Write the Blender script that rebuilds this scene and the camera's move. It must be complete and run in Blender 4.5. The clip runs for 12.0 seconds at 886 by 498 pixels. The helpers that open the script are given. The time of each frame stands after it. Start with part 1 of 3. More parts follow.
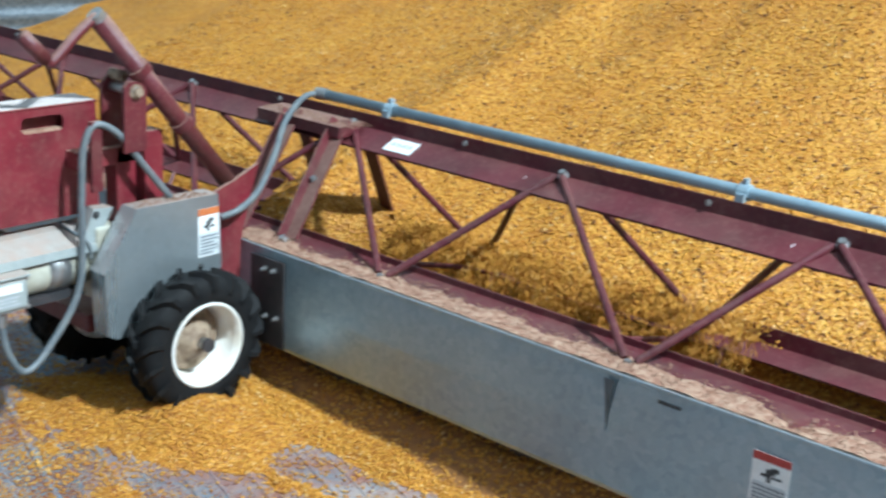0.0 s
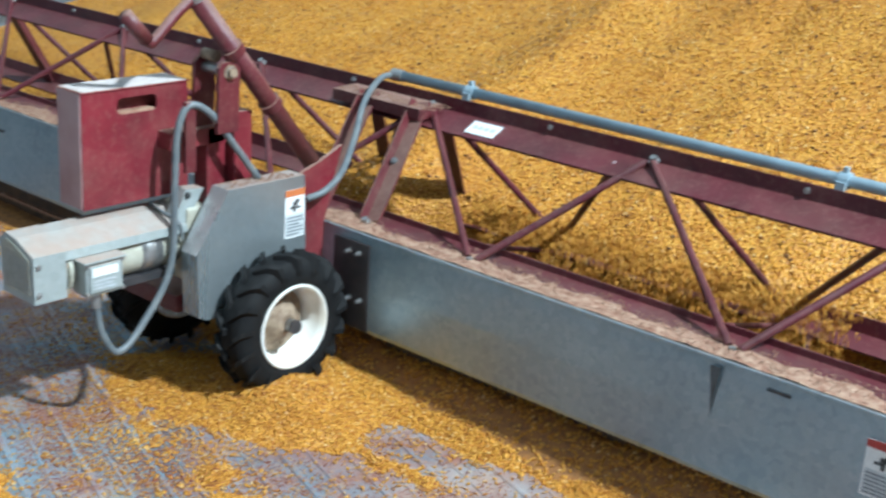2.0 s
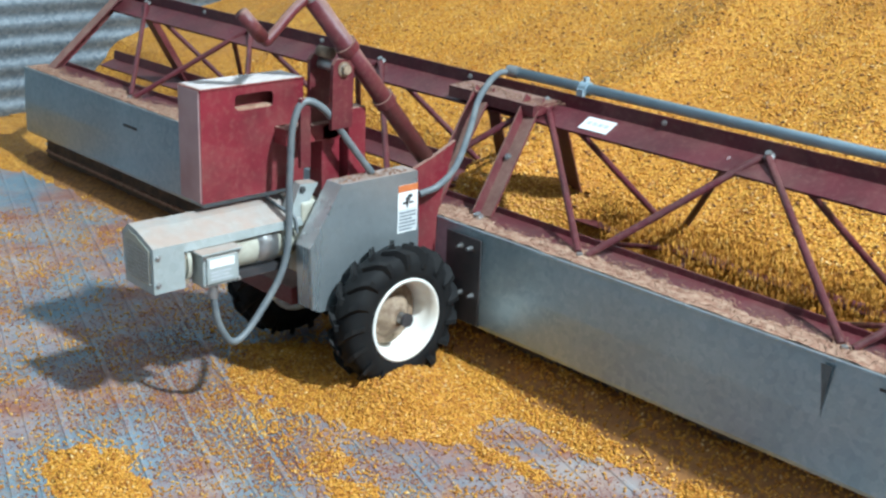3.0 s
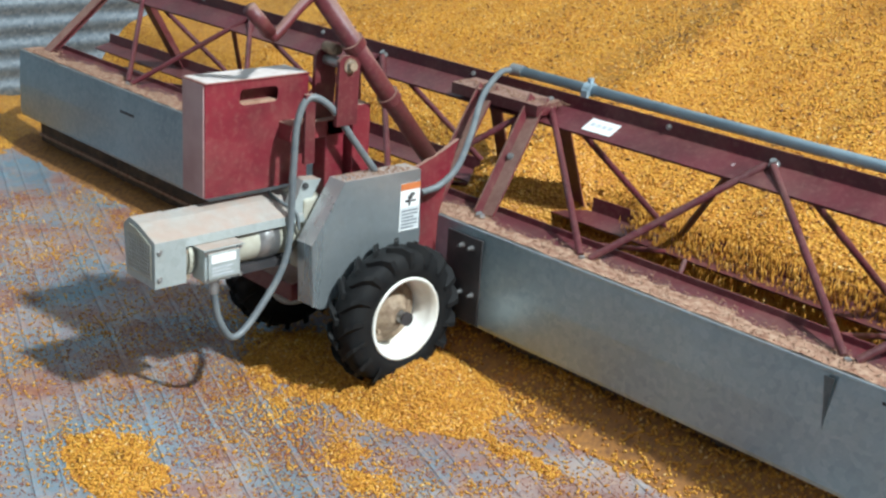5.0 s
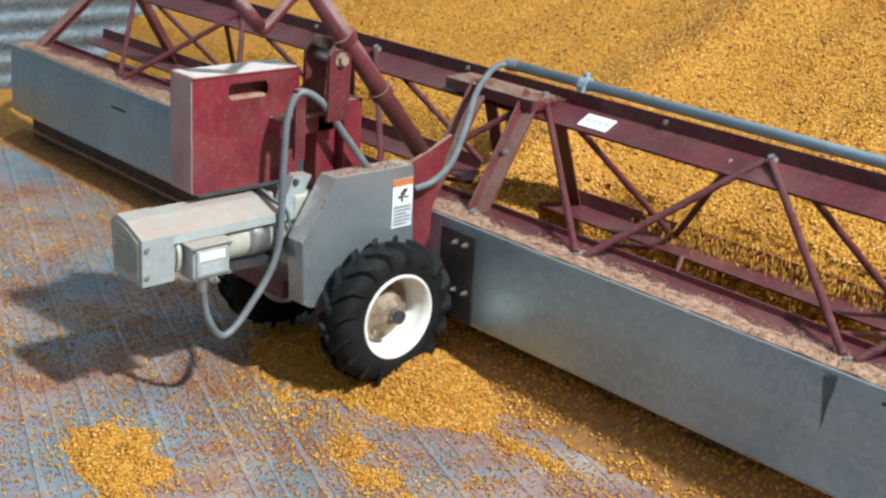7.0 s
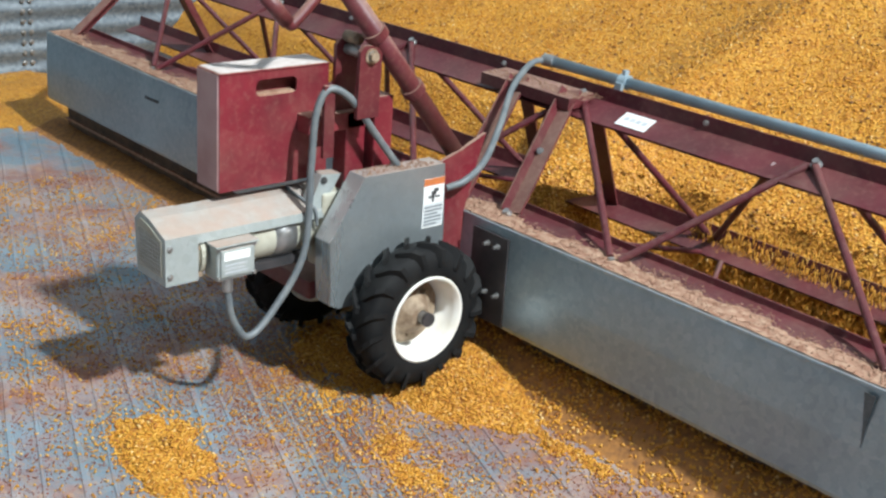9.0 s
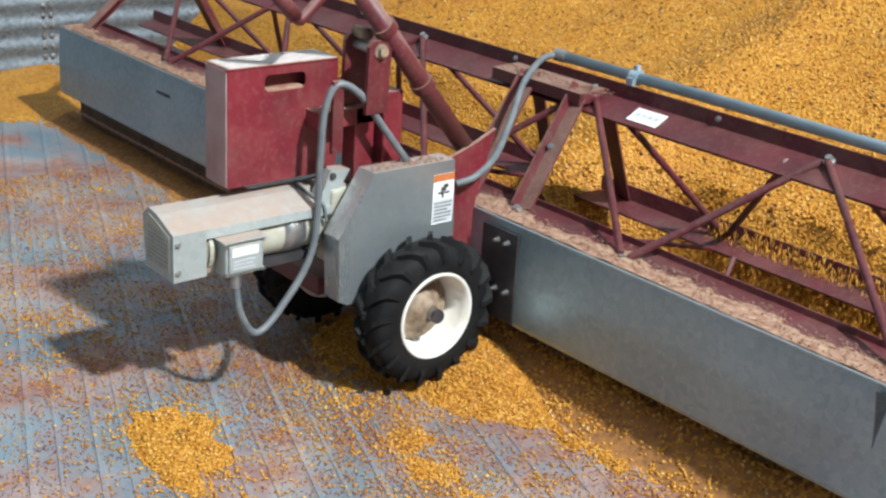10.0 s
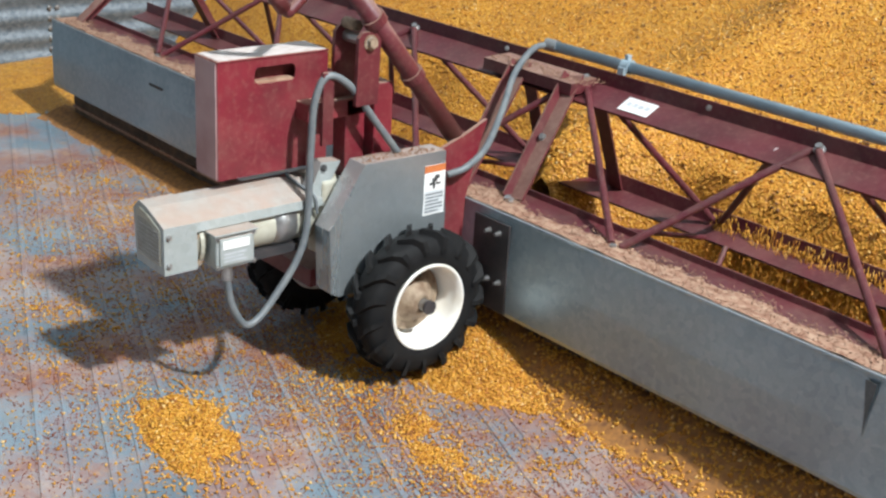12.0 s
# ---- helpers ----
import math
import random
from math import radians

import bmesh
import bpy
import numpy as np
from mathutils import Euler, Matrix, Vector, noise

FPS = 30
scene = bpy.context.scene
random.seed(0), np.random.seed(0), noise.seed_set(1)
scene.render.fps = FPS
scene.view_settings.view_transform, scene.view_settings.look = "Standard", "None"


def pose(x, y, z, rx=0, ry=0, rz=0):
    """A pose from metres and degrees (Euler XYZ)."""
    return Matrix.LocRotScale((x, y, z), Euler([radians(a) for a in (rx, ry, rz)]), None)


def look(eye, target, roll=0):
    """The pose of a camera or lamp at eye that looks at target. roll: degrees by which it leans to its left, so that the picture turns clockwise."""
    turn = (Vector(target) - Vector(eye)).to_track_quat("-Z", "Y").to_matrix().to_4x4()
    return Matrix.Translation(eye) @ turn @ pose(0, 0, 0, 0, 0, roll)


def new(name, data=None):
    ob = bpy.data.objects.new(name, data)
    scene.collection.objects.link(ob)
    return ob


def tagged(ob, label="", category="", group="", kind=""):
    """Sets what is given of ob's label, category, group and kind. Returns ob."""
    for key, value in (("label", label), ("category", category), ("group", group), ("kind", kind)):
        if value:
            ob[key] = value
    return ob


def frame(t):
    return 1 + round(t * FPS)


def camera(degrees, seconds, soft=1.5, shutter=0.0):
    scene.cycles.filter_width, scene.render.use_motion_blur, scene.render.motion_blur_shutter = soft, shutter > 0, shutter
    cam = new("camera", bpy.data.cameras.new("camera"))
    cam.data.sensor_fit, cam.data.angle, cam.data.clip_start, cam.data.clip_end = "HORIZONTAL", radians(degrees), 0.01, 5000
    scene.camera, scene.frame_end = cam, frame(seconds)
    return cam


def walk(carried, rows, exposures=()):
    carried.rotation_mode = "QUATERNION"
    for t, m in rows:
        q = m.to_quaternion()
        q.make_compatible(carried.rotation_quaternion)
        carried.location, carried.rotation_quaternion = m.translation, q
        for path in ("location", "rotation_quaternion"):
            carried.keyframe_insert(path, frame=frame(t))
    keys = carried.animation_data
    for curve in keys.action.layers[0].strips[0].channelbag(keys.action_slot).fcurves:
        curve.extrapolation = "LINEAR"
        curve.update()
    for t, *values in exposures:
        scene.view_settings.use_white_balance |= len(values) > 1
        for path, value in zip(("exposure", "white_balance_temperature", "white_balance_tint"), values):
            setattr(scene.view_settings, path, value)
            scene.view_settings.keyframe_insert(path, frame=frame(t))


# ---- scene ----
PIVOT = Vector((7.305, 0.0, 0.0))  # centre of the bin, about which the sweep swings
# seconds, eye, heading, tilt, roll
VIEW = [
    (0.0, 2.4507, -2.1202, 1.5134, 129.806, -17.667, 2.964),
    (0.5, 2.4063, -2.127, 1.509, 124.911, -17.659, 4.208),
    (1.0, 2.3409, -2.1798, 1.5388, 122.761, -18.165, 4.683),
    (1.5, 2.2069, -2.2648, 1.5011, 124.609, -18.0, 4.837),
    (2.0, 2.2547, -2.2965, 1.5168, 129.393, -18.703, 3.743),
    (2.5, 2.2993, -2.2793, 1.5101, 133.561, -18.879, 2.669),
    (3.0, 2.3253, -2.2716, 1.5094, 136.076, -18.949, 2.096),
    (5.0, 2.2918, -2.3347, 1.5412, 135.69, -19.616, 3.747),
    (5.5, 2.2953, -2.3357, 1.5417, 135.759, -19.702, 3.808),
    (6.0, 2.2929, -2.3312, 1.5437, 135.851, -19.829, 3.758),
    (6.5, 2.2879, -2.3269, 1.5415, 135.921, -19.893, 3.744),
    (7.0, 2.2835, -2.3193, 1.5277, 136.049, -19.792, 3.742),
    (9.0, 2.2558, -2.2796, 1.5415, 138.574, -20.601, 3.894),
    (9.5, 2.26, -2.2722, 1.5411, 139.19, -20.745, 3.846),
    (10.0, 2.2604, -2.2716, 1.5431, 139.541, -20.944, 3.753),
    (10.5, 2.2693, -2.2685, 1.5479, 139.908, -21.159, 3.644),
    (11.0, 2.2758, -2.2698, 1.5493, 140.032, -21.29, 3.49),
    (11.5, 2.2807, -2.2779, 1.5479, 139.915, -21.317, 3.456),
    (12.0, 2.2879, -2.2843, 1.5467, 139.828, -21.384, 3.361),
]
# seconds, degrees by which the sweep has swung
SWING = [
    (0, -0.7992),
    (0.5, -0.7669),
    (1, -0.7347),
    (1.5, -0.7025),
    (2, -0.6702),
    (2.5, -0.644),
    (3, -0.5755),
    (5, -0.0981),
    (5.5, 0.0001),
    (6, 0.1059),
    (6.5, 0.189),
    (7, 0.2725),
    (9, 0.7729),
    (9.5, 0.8724),
    (10, 0.9678),
    (10.5, 1.0542),
    (11, 1.1505),
    (11.5, 1.2235),
    (12, 1.2906),
]
cam = camera(38.73, 12.0, soft=2.5, shutter=0.5)
walk(cam, [(t, pose(x, y, z, 90 + tilt, 0, head - 90) @ pose(0, 0, 0, 0, 0, roll))
           for t, x, y, z, head, tilt, roll in VIEW],
     exposures=[(0.0, -0.34, 5450, -3), (3.0, -0.34, 5600, -2), (5.0, -0.41, 6050, 1), (9.0, -0.40, 6250, 4), (12.0, -0.38, 6400, 7)])

# ---- light ----
world = bpy.data.worlds.new("world")
scene.world = world
world.use_nodes = True
wn = world.node_tree.nodes
sky = wn.new("ShaderNodeTexSky")
sky.sky_type, sky.sun_disc = "NISHITA", False
sky.sun_elevation, sky.sun_rotation = radians(50), radians(100)
world.node_tree.links.new(sky.outputs[0], wn["Background"].inputs[0])
wn["Background"].inputs[1].default_value = 0.1

BIN_R, EAVE, PEAK = 10.95, 8.5, 13.0


def disk_light(name, at, target, size, watts, colour):
    lamp = bpy.data.lights.new(name, "AREA")
    lamp.shape, lamp.size, lamp.energy, lamp.color = "DISK", size, watts, colour
    ob = new(name, lamp)
    ob.matrix_world = look(at, target)
    return ob


disk_light("roof_hatch_light", (10.2, 0.35, 11.4), (0, 0, 0.2), 0.7, 5900, (0.95, 0.97, 1.0))
# four fill lamps added under the roof for ambient light; no vents there
for k, ang in enumerate((20, 110, 200, 290)):
    a = radians(ang)
    disk_light("fill_light", (7.305 + 6.2 * math.cos(a), 6.2 * math.sin(a), 9.6), (3.0, 0, 0), 1.8, 165, (0.77, 0.90, 1.0))


# ---- materials ----
class Shade:
    """A node material that is built up step by step."""

    def __init__(self, name, rough=0.6, metal=0.0, spec=0.5):
        self.m = bpy.data.materials.new(name)
        self.m.use_nodes = True
        self.t = self.m.node_tree
        self.b = self.t.nodes["Principled BSDF"]
        self.b.inputs["Roughness"].default_value = rough
        self.b.inputs["Metallic"].default_value = metal
        self.b.inputs["Specular IOR Level"].default_value = spec
        self.co = self.t.nodes.new("ShaderNodeTexCoord").outputs["Object"]

    def node(self, kind, **values):
        n = self.t.nodes.new(kind)
        for key, value in values.items():
            n.inputs[key.replace("_", " ")].default_value = value
        return n

    def link(self, a, b):
        self.t.links.new(a, b)

    def noise(self, scale, detail=4.0, rough=0.55, stretch=None):
        n = self.node("ShaderNodeTexNoise", Scale=scale, Detail=detail, Roughness=rough)
        co = self.co
        if stretch:
            mp = self.node("ShaderNodeMapping")
            mp.inputs["Scale"].default_value = stretch
            self.link(co, mp.inputs[0])
            co = mp.outputs[0]
        self.link(co, n.inputs["Vector"])
        return n.outputs[0]

    def ramp(self, fac, *stops):
        n = self.t.nodes.new("ShaderNodeValToRGB")
        r = n.color_ramp
        while len(r.elements) < len(stops):
            r.elements.new(0.5)
        for e, (at, c) in zip(r.elements, stops):
            e.position, e.color = at, (*c, 1) if len(c) == 3 else c
        self.link(fac, n.inputs[0])
        return n.outputs[0]

    def grey(self, fac, lo, hi, a=0.0, b=1.0):
        n = self.node("ShaderNodeMapRange")
        for i, v in enumerate((lo, hi, a, b)):
            n.inputs[i + 1].default_value = v
        self.link(fac, n.inputs[0])
        return n.outputs[0]

    def math(self, op, a, b):
        n = self.t.nodes.new("ShaderNodeMath")
        n.operation = op
        for i, v in enumerate((a, b)):
            if isinstance(v, (int, float)):
                n.inputs[i].default_value = v
            else:
                self.link(v, n.inputs[i])
        return n.outputs[0]

    def mix(self, fac, a, b, kind="MIX"):
        n = self.t.nodes.new("ShaderNodeMix")
        n.data_type, n.blend_type = "RGBA", kind
        for v, s in ((fac, n.inputs[0]), (a, n.inputs[6]), (b, n.inputs[7])):
            if isinstance(v, (int, float)):
                s.default_value = v
            elif isinstance(v, tuple):
                s.default_value = (*v, 1)
            else:
                self.link(v, s)
        return n.outputs[2]

    def upward(self):
        """1 on faces that look up, where dust settles."""
        g = self.t.nodes.new("ShaderNodeNewGeometry")
        s = self.t.nodes.new("ShaderNodeSeparateXYZ")
        self.link(g.outputs["Normal"], s.inputs[0])
        return s.outputs[2]

    def random(self):
        return self.t.nodes.new("ShaderNodeNewGeometry").outputs["Random Per Island"]

    def done(self, colour, bump=None, strength=0.3, distance=0.002, rough=None):
        if isinstance(colour, tuple):
            self.b.inputs["Base Color"].default_value = (*colour, 1)
        else:
            self.link(colour, self.b.inputs["Base Color"])
        if bump is not None:
            n = self.node("ShaderNodeBump", Strength=strength, Distance=distance)
            self.link(bump, n.inputs["Height"])
            self.link(n.outputs[0], self.b.inputs["Normal"])
        if rough is not None:
            self.link(rough, self.b.inputs["Roughness"])
        return self.m


DUST = (0.40, 0.27, 0.20)


def painted(name, base, dark, dust=0.75, rough=0.45):
    """Enamel with grain dust settled on what looks up, scuffs and stains."""
    s = Shade(name, rough)
    big, fine = s.noise(7, 5), s.noise(70, 4)
    c = s.mix(s.grey(big, 0.35, 0.7), base, dark)
    c = s.mix(s.grey(fine, 0.5, 0.85, 0, 0.16), c, DUST)
    c = s.mix(s.grey(s.noise(5, 7, 0.7), 0.45, 0.72, 0, 0.12), c, DUST)
    lay = s.math("MULTIPLY", s.grey(s.upward(), 0.35, 0.85), s.grey(s.noise(16, 5), 0.25, 0.6, dust * 0.55, dust))
    c = s.mix(lay, c, s.mix(fine, (0.22, 0.115, 0.08), (0.40, 0.28, 0.21)))
    return s.done(c, fine, 0.15, 0.001, s.grey(lay, 0, 0.7, rough, 0.9))


def galvanised(name, light, dark, dust=0.4, rough=0.42, metal=0.75):
    s = Shade(name, rough, metal)
    v = s.node("ShaderNodeTexVoronoi", Scale=60.0)
    s.link(s.co, v.inputs["Vector"])
    big, fine = s.noise(3.5, 5), s.noise(120, 3)
    c = s.mix(s.grey(big, 0.3, 0.7), light, dark)
    c = s.mix(s.grey(v.outputs["Color"], 0, 1, 0, 0.18), c, (0.75, 0.8, 0.82))
    c = s.mix(s.grey(fine, 0.4, 0.8, 0, 0.25), c, dark)
    lay = s.math("MULTIPLY", s.grey(s.upward(), 0.3, 0.85), s.grey(s.noise(14, 5), 0.3, 0.6, dust * 0.5, dust))
    c = s.mix(lay, c, DUST)
    streak = s.noise(4, 4, 0.6, (2.0, 2.0, 0.6))
    s.link(s.math("MULTIPLY", s.math("SUBTRACT", 1.0, lay), metal), s.b.inputs["Metallic"])
    return s.done(c, big, 0.08, 0.004, s.grey(streak, 0.3, 0.7, rough - 0.03, rough + 0.07))


def corn(name):
    """Kernels: each island a tint of its own."""
    s = Shade(name, 0.55, 0.0, 0.25)
    r = s.random()
    c = s.ramp(r, (0.0, (0.36, 0.135, 0.020)), (0.3, (0.50, 0.225, 0.026)), (0.62, (0.60, 0.30, 0.037)),
               (0.92, (0.68, 0.38, 0.07)), (1.0, (0.78, 0.58, 0.28)))
    c = s.mix(s.grey(s.noise(1.7, 3), 0.35, 0.7, 0, 0.35), c, (0.42, 0.17, 0.03))
    return s.done(c)


def corn_bed(name):
    """The body of a grain heap: kernels packed side by side."""
    s = Shade(name, 0.5, 0.0, 0.35)
    v = s.node("ShaderNodeTexVoronoi", Scale=105.0, Randomness=1.0)
    s.link(s.co, v.inputs["Vector"])
    c = s.ramp(s.grey(v.outputs["Color"], 0, 1), (0.1, (0.30, 0.115, 0.015)), (0.35, (0.46, 0.20, 0.022)), (0.6, (0.57, 0.28, 0.034)),
               (0.9, (0.66, 0.37, 0.065)))
    c = s.mix(s.grey(s.noise(2.2, 5), 0.4, 0.7, 0, 0.4), c, (0.46, 0.17, 0.02))
    # gaps between kernels darkened, their shade put into the colour
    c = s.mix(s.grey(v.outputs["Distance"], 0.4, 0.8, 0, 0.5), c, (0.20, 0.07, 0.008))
    c = s.mix(s.grey(s.noise(28, 4), 0.62, 0.72, 0, 0.6), c, (0.30, 0.12, 0.05))
    return s.done(c, v.outputs["Distance"], 0.9, 0.006)


def floor_metal():
    s = Shade("perforated_floor_steel", 0.5, 0.55)
    s.co = s.t.nodes.new("ShaderNodeNewGeometry").outputs["Position"]
    big, mid, fine = s.noise(1.6, 5), s.noise(6.5, 6, 0.65), s.noise(90, 3)
    c = s.mix(s.grey(big, 0.35, 0.65), (0.27, 0.365, 0.43), (0.17, 0.24, 0.29))
    holes = s.node("ShaderNodeTexVoronoi", Scale=160.0, Randomness=0.15)
    s.link(s.co, holes.inputs["Vector"])
    c = s.mix(s.grey(holes.outputs["Distance"], 0.18, 0.3, 0.5, 0.0), c, (0.06, 0.06, 0.06))
    # red chaff and dust in broad smears, with a fine speckle
    smear = s.grey(s.noise(2.1, 8, 0.68), 0.415, 0.545, 0, 0.95)
    c = s.mix(s.math("MULTIPLY", smear, s.grey(mid, 0.3, 0.65, 0.4, 1)), c, (0.24, 0.078, 0.036))
    c = s.mix(s.grey(s.noise(55, 5, 0.7), 0.54, 0.66, 0, 0.6), c, (0.46, 0.27, 0.14))
    c = s.mix(s.grey(s.noise(14, 6, 0.7), 0.55, 0.68, 0, 0.55), c, (0.40, 0.23, 0.10))
    pale = s.grey(s.noise(2.4, 6, 0.65), 0.50, 0.66, 0, 0.40)
    c = s.mix(pale, c, (0.43, 0.40, 0.36))
    s.link(s.grey(smear, 0, 0.8, 0.5, 0.0), s.b.inputs["Metallic"])
    return s.done(c, holes.outputs["Distance"], 0.12, 0.001, s.grey(mid, 0.3, 0.7, 0.42, 0.75))


def plain(name, base, other, rough=0.6, metal=0.0, scale=25, bump=0.1):
    s = Shade(name, rough, metal)
    n = s.noise(scale, 5)
    return s.done(s.mix(s.grey(n, 0.35, 0.7), base, other), n, bump, 0.002)


RED = painted("dusty_maroon_enamel", (0.115, 0.016, 0.022), (0.07, 0.012, 0.016), 0.75)
RED_CHORD = painted("maroon_chord_enamel", (0.092, 0.009, 0.018), (0.052, 0.006, 0.011), 0.06)
RED_BOX = painted("crimson_box_enamel", (0.185, 0.015, 0.026), (0.115, 0.011, 0.018), 0.9)
GALV = galvanised("shield_galvanised", (0.31, 0.40, 0.445), (0.215, 0.285, 0.325), 0.4, 0.32, 0.62)
GALV_GUARD = galvanised("guard_galvanised", (0.56, 0.61, 0.62), (0.42, 0.47, 0.49), 0.8, 0.28, 0.8)
GALV_PALE = galvanised("pale_zinc", (0.40, 0.43, 0.41), (0.29, 0.32, 0.31), 0.75, 0.5, 0.35)
GALV_WALL = galvanised("bin_wall_steel", (0.115, 0.14, 0.16), (0.07, 0.09, 0.11), 0.5, 0.5, 0.4)
RUBBER = plain("tyre_rubber", (0.004, 0.004, 0.0045), (0.011, 0.0105, 0.010), 0.75, 0, 18, 0.25)
RUBBER.node_tree.nodes["Principled BSDF"].inputs["Specular IOR Level"].default_value = 0.25
WHITE_RIM = plain("rim_white_enamel", (0.76, 0.75, 0.71), (0.62, 0.57, 0.48), 0.4, 0, 9, 0.05)
GRIMY_HUB = plain("grimy_hub", (0.33, 0.25, 0.17), (0.14, 0.085, 0.05), 0.75, 0, 38, 0.4)
STEEL = plain("bare_steel", (0.42, 0.42, 0.42), (0.30, 0.29, 0.27), 0.4, 0.8, 40, 0.1)
DARK_STEEL_AND_SHADE = plain("dark_steel_and_shade", (0.035, 0.034, 0.036), (0.07, 0.06, 0.06), 0.55, 0.2, 20, 0.1)
CONDUIT = plain("grey_conduit", (0.105, 0.12, 0.13), (0.16, 0.17, 0.17), 0.5, 0.0, 30, 0.1)
PIPE = plain("galvanised_pipe", (0.36, 0.45, 0.50), (0.27, 0.35, 0.40), 0.45, 0.3, 14, 0.08)
MOTOR = plain("motor_grey", (0.46, 0.45, 0.37), (0.33, 0.30, 0.23), 0.55, 0.0, 16, 0.1)
PAPER = plain("label_white", (0.80, 0.80, 0.78), (0.70, 0.69, 0.66), 0.5, 0, 60, 0.0)
LABEL_RED = plain("label_red", (0.42, 0.05, 0.04), (0.33, 0.04, 0.03), 0.5, 0, 60, 0.0)
LABEL_ORANGE = plain("label_orange", (0.55, 0.17, 0.05), (0.45, 0.14, 0.05), 0.5, 0, 60, 0.0)
INK = plain("label_ink", (0.03, 0.03, 0.03), (0.06, 0.06, 0.06), 0.6, 0, 60, 0.0)
INK_GREY = plain("label_small_print", (0.40, 0.42, 0.44), (0.50, 0.51, 0.52), 0.6, 0, 60, 0.0)
GRIME = plain("grease_stain", (0.07, 0.08, 0.085), (0.14, 0.15, 0.155), 0.6, 0.2, 50, 0.05)
CORN = corn("corn_kernels")
COB = plain("cob_bits", (0.20, 0.085, 0.03), (0.10, 0.045, 0.02), 0.8, 0, 60, 0.1)
CORN_BED = corn_bed("corn_heap")
CHAFF = plain("red_dust_and_chaff", (0.22, 0.105, 0.065), (0.40, 0.265, 0.18), 0.9, 0, 45, 0.5)
FLOOR = floor_metal()
INK_DIM = plain("label_fine_print", (0.16, 0.17, 0.18), (0.24, 0.25, 0.26), 0.6, 0, 60, 0.0)
RED_CHAFF = plain("red_husk_chaff", (0.30, 0.085, 0.04), (0.17, 0.05, 0.03), 0.9, 0, 40, 0.2)
DUSTY_SHADED_GRAIN = plain("dusty_shaded_grain", (0.34, 0.15, 0.035), (0.15, 0.065, 0.025), 0.85, 0, 55, 0.7)
LABEL_GREY = plain("label_text_panel", (0.50, 0.53, 0.54), (0.58, 0.60, 0.60), 0.5, 0, 60, 0.0)
UNDER_SHADE = plain("under_shield_shade", (0.05, 0.035, 0.025), (0.12, 0.075, 0.045), 0.9, 0, 18, 0.2)


# ---- mesh helpers ----
def mesh_object(name, bm, material, bevel=0.0, smooth=False):
    if bevel:
        bmesh.ops.bevel(bm, geom=[e for e in bm.edges if e.is_manifold and e.calc_face_angle(0) > 0.5], offset=bevel,
                        segments=2, affect="EDGES", profile=0.6)
    bmesh.ops.recalc_face_normals(bm, faces=bm.faces)
    me = bpy.data.meshes.new(name)
    bm.to_mesh(me)
    bm.free()
    me.materials.append(material)
    if smooth:
        me.polygons.foreach_set("use_smooth", [True] * len(me.polygons))
    return new(name, me)


def part(name, bm, material, parent, label="", bevel=0.0, smooth=False):
    ob = mesh_object(name, bm, material, bevel, smooth)
    ob.parent = parent
    return tagged(ob, label)


def slab(bm, lo, hi, m=None):
    """A block between two corners."""
    lo, hi = Vector(lo), Vector(hi)
    r = bmesh.ops.create_cube(bm, size=1)
    for v in r["verts"]:
        v.co = Vector((lo[i] + (v.co[i] + 0.5) * (hi[i] - lo[i]) for i in range(3)))
        if m is not None:
            v.co = m @ v.co
    return bm


def block(lo, hi, m=None):
    return slab(bmesh.new(), lo, hi, m)


def prism(points, axis, a, b, bm=None):
    """A profile drawn in the plane across an axis, drawn out from a to b."""
    bm = bm or bmesh.new()

    def at(p, d):
        return {"x": (d, p[0], p[1]), "y": (p[0], d, p[1]), "z": (p[0], p[1], d)}[axis]
    one = [bm.verts.new(at(p, a)) for p in points]
    two = [bm.verts.new(at(p, b)) for p in points]
    bm.faces.new(one)
    bm.faces.new(list(reversed(two)))
    for i in range(len(points)):
        j = (i + 1) % len(points)
        bm.faces.new((one[j], one[i], two[i], two[j]))
    return bm


def rod(a, b, r, sides=12, bm=None, r2=None):
    bm = bm or bmesh.new()
    a, b = Vector(a), Vector(b)
    m = Matrix.Translation((a + b) / 2) @ (b - a).to_track_quat("Z", "Y").to_matrix().to_4x4()
    bmesh.ops.create_cone(bm, cap_ends=True, segments=sides, radius1=r, radius2=r if r2 is None else r2, depth=(b - a).length, matrix=m)
    return bm


def angle_iron(a, b, up, w1, w2, t=0.006, bm=None):
    """An L section from a to b: one leg along up, the other across it."""
    bm = bm or bmesh.new()
    a, b, up = Vector(a), Vector(b), Vector(up)
    d = (b - a).normalized()
    up = (up - d * up.dot(d)).normalized()
    side = d.cross(up)
    prof = [(0, 0), (w1, 0), (w1, t), (t, t), (t, w2), (0, w2)]
    rings = [[bm.verts.new(e + up * p + side * q) for p, q in prof] for e in (a, b)]
    bm.faces.new(rings[0])
    bm.faces.new(list(reversed(rings[1])))
    for i in range(6):
        j = (i + 1) % 6
        bm.faces.new((rings[0][j], rings[0][i], rings[1][i], rings[1][j]))
    return bm


def smooth_path(points, n=10):
    """Points along a soft curve through the given ones."""
    pts = [Vector(p) for p in points]
    pts = [pts[0] * 2 - pts[1]] + pts + [pts[-1] * 2 - pts[-2]]
    out = []
    for i in range(1, len(pts) - 2):
        p0, p1, p2, p3 = pts[i - 1:i + 3]
        for k in range(n):
            t = k / n
            out.append(0.5 * (2 * p1 + (p2 - p0) * t + (2 * p0 - 5 * p1 + 4 * p2 - p3) * t * t + (3 * p1 - p0 - 3 * p2 + p3) * t ** 3))
    return out + [pts[-2]]


